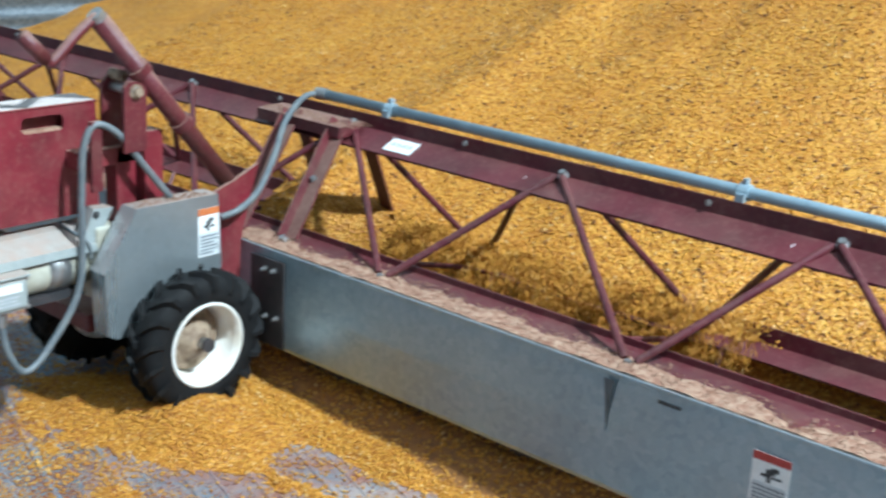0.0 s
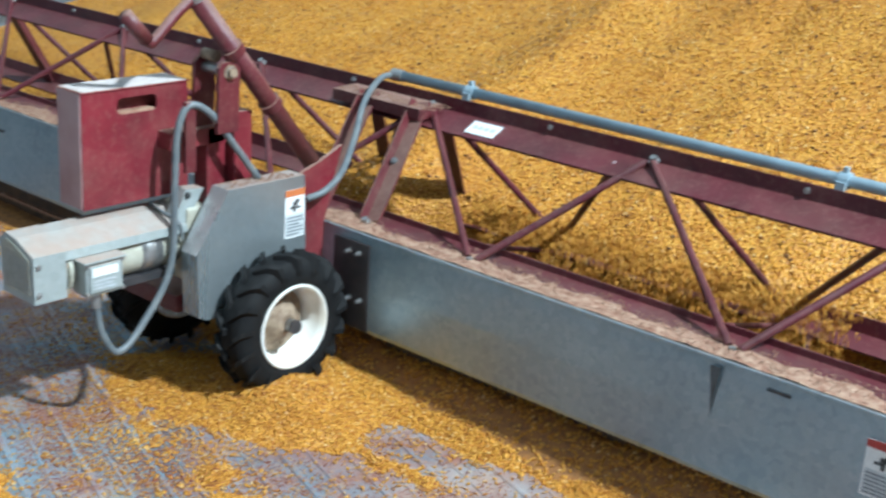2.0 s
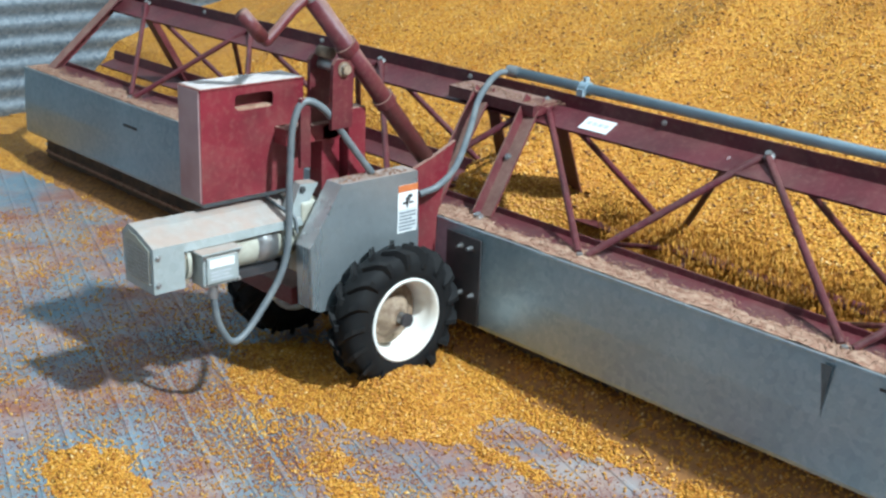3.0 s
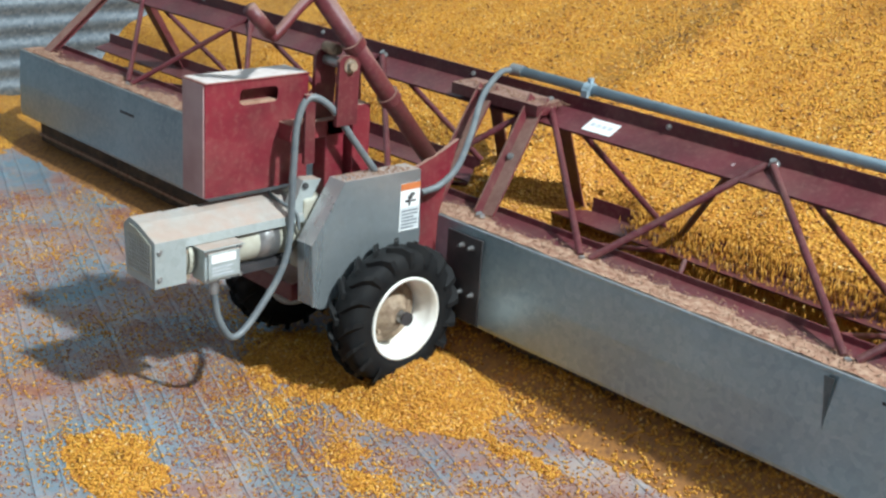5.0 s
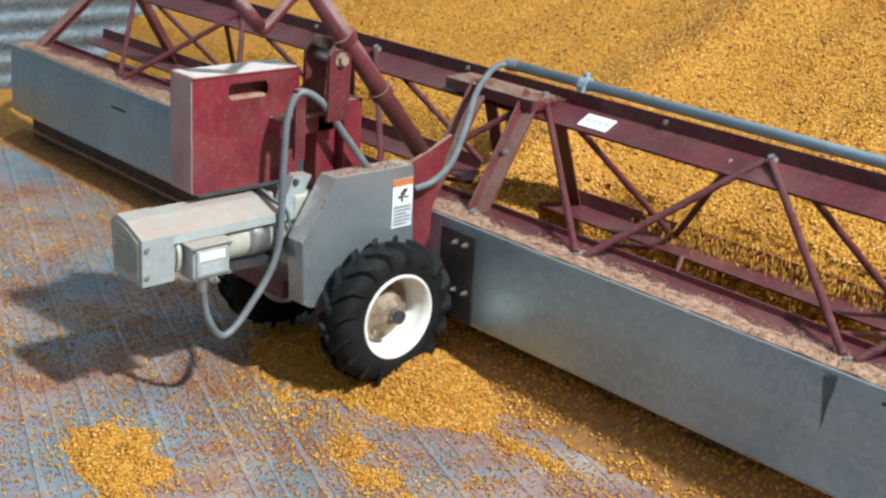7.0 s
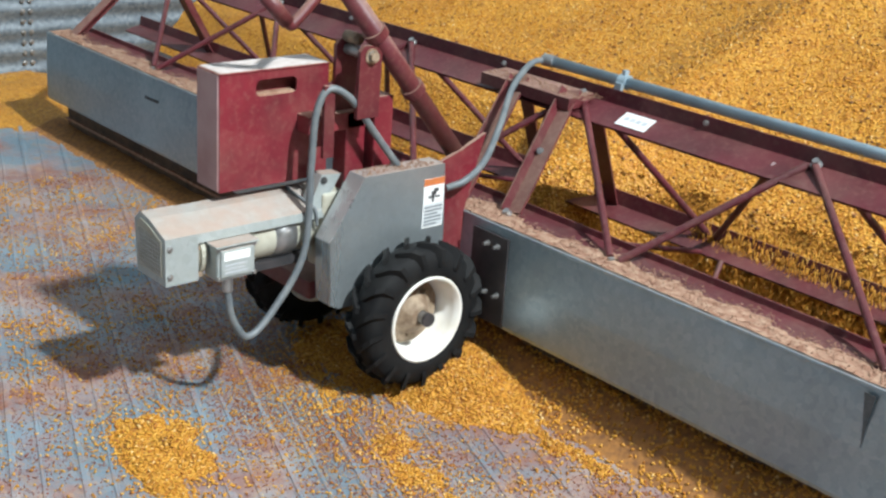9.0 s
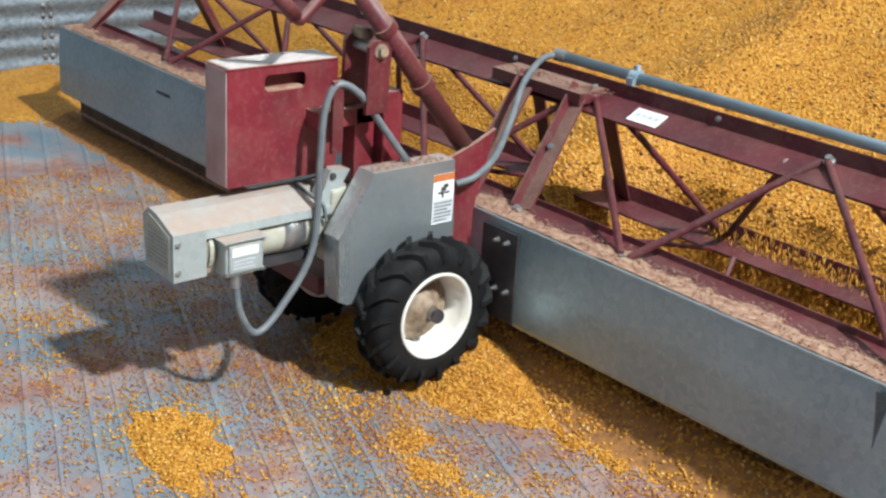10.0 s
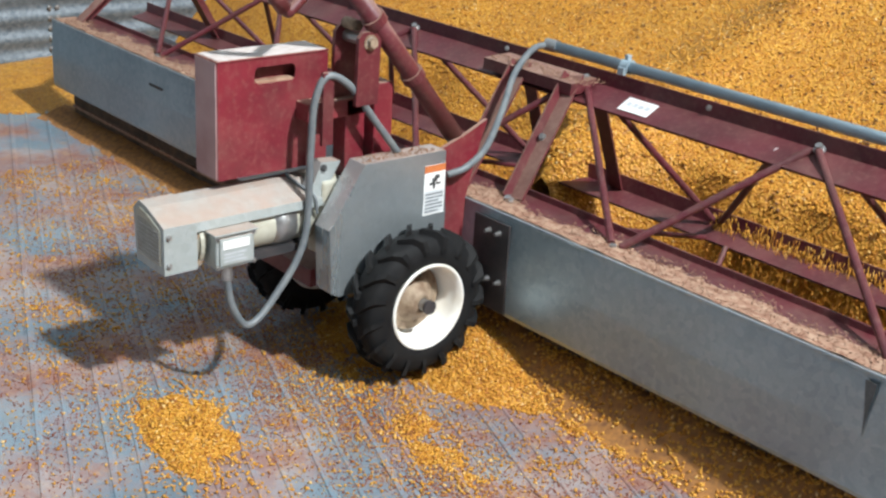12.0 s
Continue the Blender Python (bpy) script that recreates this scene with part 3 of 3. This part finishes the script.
sticker(sweep, (1.468, 0.262), (1.552, 0.388), on_back(-0.009), 6, LABEL_RED)
tilt = Matrix.Translation((0.09, 0.398, 0.6935)) @ Matrix.Rotation(math.atan2(0.042, 0.087), 4, "X")
base = part("name_label", block((-0.052, -0.030, 0), (0.052, 0.026, 0.0010), tilt), PAPER, sweep, "small white label")
for k in range(4):
    part("print_bar", block((-0.040 + 0.021 * k, -0.008, 0.0010), (-0.024 + 0.021 * k, 0.008, 0.0016), tilt), INK_GREY, base)
part("stain", prism([(1.098, 0.425), (1.125, 0.425), (1.118, 0.36), (1.113, 0.30), (1.109, 0.35)], "y", -0.0104, -0.0098), GRIME, sweep, "dark grease run on the shield")
part("slot", block((1.235, -0.0055, 0.408), (1.29, -0.0035, 0.415)), INK, sweep)
part("slot", block((-1.90, -0.0085, 0.352), (-1.80, -0.0070, 0.362)), INK, sweep)

# dust and chaff lying in the tray and on the chord
def crumbs(name, x0, x1, y0, y1, z, n, parent, label):
    r = random.Random(11)
    pts = []
    while len(pts) < n:
        x, y = r.uniform(x0, x1), r.uniform(y0, y1)
        if (y - y0) / (y1 - y0) < 0.72 + 0.55 * wob(x, 0, 5.0, 41) + 0.25 * wob(x, y, 24.0, 8):
            pts.append((x, y, z + r.uniform(-0.002, 0.001)))
    return kernel_cloud(name, pts, label, parent, (0.55, 0.55, 0.30), CHAFF)


def dust_bed(name, x0, x1, y0, y1, z, height, parent, label):
    """A thin uneven bed of dust with a ragged edge."""
    def lie(x, y):
        f = (y - y0) / (y1 - y0)
        keep = 0.66 + 0.55 * wob(x, 0, 5.0, 41) + 0.22 * wob(x, y, 24.0, 8) - f
        return z - 0.004 + (height + 0.004) * min(1.0, max(0.0, keep * 5.0)) * (0.8 + 0.35 * wob(x, y, 16.0, 3)) + 0.002 * wob(x, y, 60.0, 5)
    ob = sheet(name, steps(x0, x1, 0.012), steps(y0, y1, 0.007), lie, CHAFF)
    ob.parent = parent
    return tagged(ob, label)


dust_bed("tray_dust", X0 + 0.01, 2.6, 0.004, 0.155, H + 0.006, 0.008, sweep, "pinkish dust lying along the tray")
crumbs("tray_chaff", -2.7, 2.6, 0.004, 0.150, H + 0.014, 5200, sweep, "reddish chaff lying in the tray")
crumbs("chord_dust", -0.45, -0.05, 0.33, 0.43, 0.728, 500, sweep, "reddish dust lying on the chord")

# the auger itself
auger = part("auger", rod((X0 + 0.1, 0, 0), (X1, 0, 0), 0.03, 16), DARK_STEEL_AND_SHADE, sweep, "worn steel auger shaft", smooth=True)
auger.location = (0, 0.46, 0.15)
bm = bmesh.new()
prev = None
for i in range(int((X1 - X0 - 0.15) / 0.25 * 24)):
    a, x = 2 * math.pi * i / 24, X0 + 0.12 + 0.25 * i / 24
    cur = [bm.verts.new((x + dx, r * math.cos(a), r * math.sin(a))) for r, dx in ((0.028, 0), (0.125, 0), (0.125, 0.005), (0.028, 0.005))]
    if prev:
        for k in range(4):
            l = (k + 1) % 4
            bm.faces.new((prev[k], prev[l], cur[l], cur[k]))
    prev = cur
part("flighting", bm, STEEL, auger, "worn steel auger flighting")


# ---- the drive tractor ----
tractor = thing("drive_tractor", "two-wheeled maroon and galvanised drive unit pushing the sweep, dusty with grain", "drive unit")


def wheel(x, name="wheel"):
    """A lugged tyre on a deep white rim; its axle runs along x."""
    hub = part(name, rod((-0.06, 0, 0), (0.048, 0, 0), 0.016, 16), STEEL, tractor, "small wheel with lugged tyre")
    hub.location = (x, -0.227, 0.222)
    tyre = turned([(0.046, 0.112), (0.052, 0.135), (0.050, 0.158), (0.042, 0.178), (0.030, 0.187), (0.0, 0.190), (-0.030, 0.187), (-0.042, 0.178), (-0.050, 0.158),
                   (-0.052, 0.135), (-0.046, 0.112), (-0.03, 0.104), (0.03, 0.104)], 56)
    part("tyre", tyre, RUBBER, hub, "black rubber tyre", smooth=True)
    for k in range(17):
        for side in (-1, 1):
            a = 2 * math.pi * (k + (0.5 if side > 0 else 0)) / 17
            bm = bmesh.new()
            pts = []
            for s, (xx, lag, r0, r1) in enumerate(((0.004, 0.16, 0.184, 0.203), (0.036, 0.02, 0.180, 0.202), (0.051, -0.06, 0.158, 0.190), (0.055, -0.08, 0.146, 0.160))):
                for w in (-0.052, 0.052):
                    for r in (r0, r1):
                        b = a + lag + w * (1.0 if r == r0 else 0.72)
                        pts.append(bm.verts.new((side * (xx + (0.002 if r == r1 and s > 1 else 0)), r * math.cos(b), r * math.sin(b))))
            for s in range(3):
                i, j = s * 4, s * 4 + 4
                for q in ((0, 1, 1, 0), (1, 3, 3, 1), (3, 2, 2, 3), (2, 0, 0, 2)):
                    bm.faces.new((pts[i + q[0]], pts[i + q[1]], pts[j + q[2]], pts[j + q[3]]))
            bm.faces.new([pts[0], pts[1], pts[3], pts[2]])
            bm.faces.new([pts[12], pts[13], pts[15], pts[14]])
            part("lug", bm, RUBBER, hub)
    rim = turned([(0.050, 0.1185), (0.053, 0.115), (0.050, 0.108), (0.030, 0.100), (-0.030, 0.098), (-0.034, 0.080), (-0.036, 0.05), (-0.036, 0.02),
                  (-0.042, 0.02), (-0.042, 0.08), (-0.046, 0.10), (-0.050, 0.115), (-0.046, 0.118), (0.0, 0.104)], 56)
    part("rim", rim, WHITE_RIM, hub, "deep white painted steel rim", smooth=True)
    disc = turned([(-0.034, 0.090), (-0.022, 0.088), (-0.016, 0.080), (-0.018, 0.064), (-0.006, 0.056), (0.008, 0.040), (0.018, 0.030), (0.028, 0.018), (-0.034, 0.016)], 40)
    part("hub_disc", disc, GRIMY_HUB, hub, "grimy rust-stained hub flange", smooth=True)
    for k in range(5):
        a = 2 * math.pi * k / 5 + 0.3
        bolt(hub, (-0.024, 0.062 * math.cos(a), 0.062 * math.sin(a)), (1, 0, 0), 0.008, 0.014, "wheel_nut", GRIMY_HUB)
    cap = rod((0.046, 0, 0), (0.056, 0, 0), 0.019, 18)
    part("axle_end", cap, DARK_STEEL_AND_SHADE, hub, "dark axle end")
    return hub


near_wheel = wheel(-0.053)
far_wheel = wheel(-0.53)
part("axle", rod((-0.53, -0.227, 0.222), (-0.05, -0.227, 0.222), 0.018, 16), DARK_STEEL_AND_SHADE, tractor)

# chain guard with a chamfered back
guard_profile = [(-0.361, 0.596), (-0.099, 0.594), (-0.090, 0.42), (-0.090, 0.25), (-0.43, 0.258), (-0.455, 0.270), (-0.463, 0.440)]
guard = part("chain_guard", prism(guard_profile, "x", -0.182, -0.118), GALV_GUARD, tractor, "dusty galvanised chain guard", 0.006)
sticker(guard, (-0.168, 0.425), (-0.098, 0.560), on_side(-0.118), 6, LABEL_ORANGE)
crumbs("guard_dust", -0.178, -0.125, -0.355, -0.105, 0.597, 300, guard, "reddish dust lying on the guard")

# maroon side plate and frame
part("side_plate", prism([(-0.105, 0.24), (0.0, 0.24), (0.0, 0.45), (0.030, 0.560), (0.060, 0.650), (-0.02, 0.616), (-0.105, 0.588)], "x", -0.150, -0.138), RED_BOX, tractor, "maroon steel side plate", 0.003)
part("frame_beam", block((-0.52, -0.14, 0.27), (-0.13, -0.06, 0.35)), RED, tractor, "", 0.004)
part("frame_beam", block((-0.52, -0.45, 0.25), (-0.22, -0.36, 0.30)), RED, tractor, "", 0.004)

# paler than the box: dust, plus light from behind put into the colour
RED_SIDE = painted("crimson_dust_and_light", (0.44, 0.29, 0.28), (0.32, 0.17, 0.17), 0.9)
# control box with its carrying slot
bz0, bz1, by0, by1, bx0, bx1 = 0.561, 0.855, -0.680, -0.369, -0.375, -0.276
box = part("control_box", block((bx0, by0, bz0), (bx1 - 0.034, by1, bz1 - 0.003)), RED_BOX, tractor, "crimson steel control box with dusty lid", 0.004)
sy0, sy1, sz0, sz1 = -0.580, -0.463, 0.789, 0.830
mid_y, mid_z, half_y, half_z, curl = (sy0 + sy1) / 2, (sz0 + sz1) / 2, (sy1 - sy0) / 2, (sz1 - sz0) / 2, 0.014
slot_ring, edge_ring = [], []
for k in range(32):
    a = 2 * math.pi * k / 32
    c, d = math.cos(a), math.sin(a)
    slot_ring.append((mid_y + (half_y - curl) * math.copysign(1, c) + curl * c, mid_z + (half_z - curl) * math.copysign(1, d) + curl * d))
    grow = 1 / max(abs(c), abs(d))
    edge_ring.append(((by0 + by1) / 2 + (by1 - by0 + 0.004) / 2 * c * grow, (bz0 + bz1) / 2 + (bz1 - bz0 - 0.002) / 2 * d * grow))
bm = bmesh.new()
loops = [[bm.verts.new((x, y, z)) for y, z in q] for x, q in ((bx1 - 0.034, edge_ring), (bx1, edge_ring), (bx1, slot_ring), (bx1 - 0.004, slot_ring))]
for p, q in zip(loops, loops[1:]):
    for i in range(32):
        j = (i + 1) % 32
        bm.faces.new((p[i], p[j], q[j], q[i]))
part("front_panel", bm, RED_BOX, box, "crimson panel with a rounded hand slot")
part("slot_ledge", block((bx1 - 0.030, sy0 + 0.004, sz0 - 0.004), (bx1 - 0.004, sy1 - 0.004, sz0 + 0.006)), CHAFF, box, "dust and grain on the slot's ledge", 0.003)
part("side_panel", block((bx0 + 0.001, by0 - 0.005, bz0 + 0.003), (bx1 - 0.004, by0 - 0.001, bz1 - 0.004)), RED_SIDE, box, "panel with pale dust and light put into its colour", 0.001)
part("lid", block((bx0 - 0.003, by0 - 0.004, bz1 - 0.004), (bx1 + 0.003, by1 + 0.004, bz1)), RED_BOX, box, "lid under pale dust", 0.0015)
part("lid_dust", block((bx0 + 0.001, by0 + 0.002, bz1), (bx1 - 0.001, by1 - 0.003, bz1 + 0.0015)), plain("pale_dust", (0.56, 0.51, 0.48), (0.46, 0.38, 0.34), 0.95, 0, 60, 0.3), box, "pale settled dust")

# motor under a folded cover
cover = [(-0.335, 0.40), (-0.345, 0.515), (-0.315, 0.537), (-0.275, 0.530), (-0.203, 0.500), (-0.200, 0.478), (-0.204, 0.478), (-0.212, 0.494), (-0.285, 0.520), (-0.330, 0.505), (-0.330, 0.40)]
part("motor_cover", prism(cover, "y", -0.79, -0.425), GALV_PALE, tractor, "pale dusty sheet steel motor cover")
housing = part("end_housing", prism([(-0.335, 0.385), (-0.345, 0.515), (-0.315, 0.539), (-0.275, 0.532), (-0.200, 0.502), (-0.200, 0.385)], "y", -0.872, -0.785), GALV_PALE, tractor,
               "pale sheet steel end housing with a mesh grille", 0.003)
part("grille", prism([(-0.322, 0.405), (-0.330, 0.510), (-0.312, 0.524), (-0.275, 0.517), (-0.215, 0.493), (-0.215, 0.405)], "y", -0.8745, -0.8715), MOTOR, housing, "fan grille")
wires = bmesh.new()
for k in range(9):
    c = -0.318 + 0.0125 * k
    rod((c, -0.875, 0.408), (c, -0.875, min(0.508, 0.502 - 0.2 * max(0, c + 0.285))), 0.0011, 5, wires)
for k in range(8):
    rod((-0.322, -0.8765, 0.414 + 0.0105 * k), (-0.216, -0.8765, 0.414 + 0.0105 * k), 0.0011, 5, wires)
part("guard_mesh", wires, STEEL, housing, "woven wire mesh")
for z in (0.478, 0.408):
    bolt(housing, (-0.200, -0.860, z), (1, 0, 0), 0.005, 0.006, "screw")
part("motor", rod((-0.265, -0.78, 0.440), (-0.265, -0.44, 0.440), 0.058, 24), MOTOR, tractor, "beige-grey electric motor", smooth=True)
jb = part("junction_box", block((-0.225, -0.755, 0.385), (-0.165, -0.650, 0.470)), GALV_PALE, tractor, "grey motor terminal box", 0.006)
part("cover_plate", block((-0.165, -0.748, 0.394), (-0.159, -0.657, 0.464)), GALV_PALE, jb, "grey cover plate with rounded edge", 0.003)
part("rating_label", block((-0.159, -0.740, 0.436), (-0.1582, -0.668, 0.458)), PAPER, jb, "pale worn rating label")
for k in range(3):
    part("print_bar", block((-0.159, -0.738, 0.404 + 0.009 * k), (-0.1583, -0.676 - 0.008 * (k % 2), 0.408 + 0.009 * k)), INK_GREY, jb)
for y, z in ((-0.752, 0.392), (-0.653, 0.392), (-0.752, 0.466), (-0.653, 0.466)):
    bolt(jb, (-0.165, y, z), (1, 0, 0), 0.004, 0.007, "screw")
part("lid_lip", block((-0.232, -0.762, 0.470), (-0.158, -0.643, 0.476)), GALV_PALE, jb, "dusty lip over the terminal box", 0.002)
part("motor_flange", rod((-0.265, -0.775, 0.440), (-0.265, -0.764, 0.440), 0.066, 24), MOTOR, tractor)
for z in (0.395, 0.462):
    bolt(tractor, (-0.222, -0.775, z), (1, 0, 0), 0.007, 0.014, "flange_bolt", GRIMY_HUB)
part("cable_gland", rod((-0.190, -0.712, 0.345), (-0.190, -0.712, 0.395), 0.013, 12), STEEL, jb)
part("motor_foot", block((-0.31, -0.62, 0.365), (-0.215, -0.46, 0.385)), DARK_STEEL_AND_SHADE, tractor)
part("motor_band", rod((-0.265, -0.56, 0.440), (-0.265, -0.50, 0.440), 0.062, 24), STEEL, tractor, "grey end bell", smooth=True)
part("gearbox", block((-0.32, -0.43, 0.34), (-0.20, -0.36, 0.54)), MOTOR, tractor, "grey cast gearbox", 0.008)
bracket = part("bracket", prism([(-0.470, 0.500), (-0.425, 0.500), (-0.372, 0.585), (-0.430, 0.590)], "x", -0.245, -0.205), GALV_PALE, tractor, "dusty folded zinc bracket", 0.003)
bolt(bracket, (-0.203, -0.425, 0.575), (1, 0, 0), 0.006, 0.004, "bracket_screw", INK)
part("cable", hose([(-0.300, -0.470, 0.541), (-0.275, -0.475, 0.536), (-0.235, -0.462, 0.520), (-0.201, -0.452, 0.505), (-0.196, -0.447, 0.46)], 0.0045, 8), CONDUIT, tractor, "thin grey cable", smooth=True)

# lift screw with a crank handle
tube_lo, tube_hi = Vector((-0.17, -0.02, 0.60)), Vector((-0.17, -0.420, 1.075))
jack = part("lift_tube", rod(tube_lo, tube_hi, 0.025, 20), RED, tractor, "maroon lift screw tube", smooth=True)
axis = (tube_hi - tube_lo).normalized()
for f in (0.40, 0.72):
    c = tube_lo.lerp(tube_hi, f)
    part("collar", rod(c - axis * 0.012, c + axis * 0.012, 0.031, 20), RED, jack)
part("tube_cap", rod(tube_hi - axis * 0.005, tube_hi + axis * 0.02, 0.022, 16), STEEL, jack)
part("crank_handle", hose([tube_hi + axis * 0.01, (-0.17, -0.480, 1.045), (-0.17, -0.545, 0.988), (-0.17, -0.565, 0.985), (-0.17, -0.625, 1.05)], 0.013, 12, n=8), RED, tractor,
     "dusty steel crank handle", smooth=True)
part("crank_grip", rod((-0.17, -0.568, 0.988), (-0.17, -0.628, 1.052), 0.018, 14), RED, tractor, "maroon crank grip", smooth=True)
for x in (-0.265, -0.168):
    part("pivot_ear", prism([(-0.366, 0.735), (-0.300, 0.735), (-0.294, 0.905), (-0.304, 0.915), (-0.350, 0.916), (-0.362, 0.902)], "x", x, x + 0.012), RED, tractor, "dusty maroon pivot ear", 0.002)
part("pivot_pin", rod((-0.275, -0.328, 0.890), (-0.150, -0.328, 0.890), 0.014, 14), STEEL, tractor, "dusty pivot pin")
part("pivot_casting", rod((-0.256, -0.330, 0.922), (-0.205, -0.330, 0.922), 0.015, 14), GRIMY_HUB, tractor, "dusty cast pivot block", smooth=True)
bolt(tractor, (-0.156, -0.328, 0.890), (1, 0, 0), 0.013, 0.016, "pivot_nut", GRIMY_HUB)
part("mast", block((-0.28, -0.345, 0.52), (-0.225, -0.285, 0.735)), RED_BOX, tractor, "maroon mast", 0.004)
part("mast", block((-0.255, -0.275, 0.56), (-0.200, -0.216, 0.772)), RED_BOX, tractor, "maroon mast", 0.004)
part("cross_plate", block((-0.30, -0.46, 0.690), (-0.225, -0.25, 0.735)), RED_BOX, tractor, "", 0.003)
part("cable_bracket", block((-0.192, -0.447, 0.640), (-0.180, -0.415, 0.822)), RED, tractor, "dusty maroon strap", 0.002)

# flexible conduits
part("motor_conduit", hose([(-0.190, -0.712, 0.345), (-0.185, -0.70, 0.27), (-0.185, -0.655, 0.212), (-0.19, -0.58, 0.262), (-0.19, -0.49, 0.40), (-0.19, -0.475, 0.62),
                            (-0.19, -0.465, 0.75), (-0.185, -0.432, 0.812), (-0.170, -0.375, 0.785), (-0.165, -0.30, 0.690), (-0.16, -0.225, 0.596)], 0.0092, 12, 0.05, 14), CONDUIT, tractor,
     "grey flexible conduit looped over a strap", smooth=True)
part("feed_conduit", hose([(-0.115, -0.092, 0.526), (-0.099, -0.04, 0.544), (-0.135, 0.06, 0.575), (-0.21, 0.18, 0.640), (-0.285, 0.29, 0.715), (-0.33, 0.40, 0.765),
                           (-0.33, 0.462, 0.773)], 0.0092, 12, 0.05, 14), CONDUIT, tractor, "grey flexible conduit up to the pipe", smooth=True)


# ---- falling grain ----
falls = []
fr = random.Random(21)
for k in range(34):
    x = -0.02 + 1.14 * k / 33 + fr.uniform(-0.02, 0.02)
    tall = fr.uniform(0.12, 0.20)
    pts = []
    for _ in range(170):
        f = fr.random()
        pts.append((fr.gauss(0, 0.022), 0.045 - 0.095 * f ** 0.5 + fr.gauss(0, 0.010), 0.03 - tall * f ** 1.3 + fr.gauss(0, 0.006)))
    ob = kernel_cloud("falling_kernels", pts, "yellow corn kernels pouring over the front chord", drawn=(0.32, 0.32, 2.8))
    falls.append((ob, x, fr.uniform(0.03, 0.08)))


# ---- what moves ----
def swung(deg):
    return Matrix.Translation(PIVOT) @ Matrix.Rotation(radians(deg), 4, "Z") @ Matrix.Translation(-PIVOT)


def motions():
    rows = [(t, swung(d)) for t, d in SWING]
    walk(sweep, rows)
    walk(tractor, rows)
    for w in (near_wheel, far_wheel):
        x = w.location.x
        reach = 7.305 - x
        walk(w, [(t, pose(x, -0.227, 0.222, math.degrees(radians(d) * reach / 0.195), 0, 0)) for t, d in SWING])
    walk(auger, [(0.2 * k, pose(0, 0.46, 0.15, -72 * k, 0, 0)) for k in range(61)])
    for ob, x, drop in falls:
        rows = []
        for t, d in SWING:
            slip = 0.22 * max(0.0, 1.0 - x) * t / 12
            rows.append((t, pose(x + slip, min(0.685, 0.70 - (7.305 - x) * radians(d)), 0.375 - drop * t / 12)))
        walk(ob, rows)


motions()
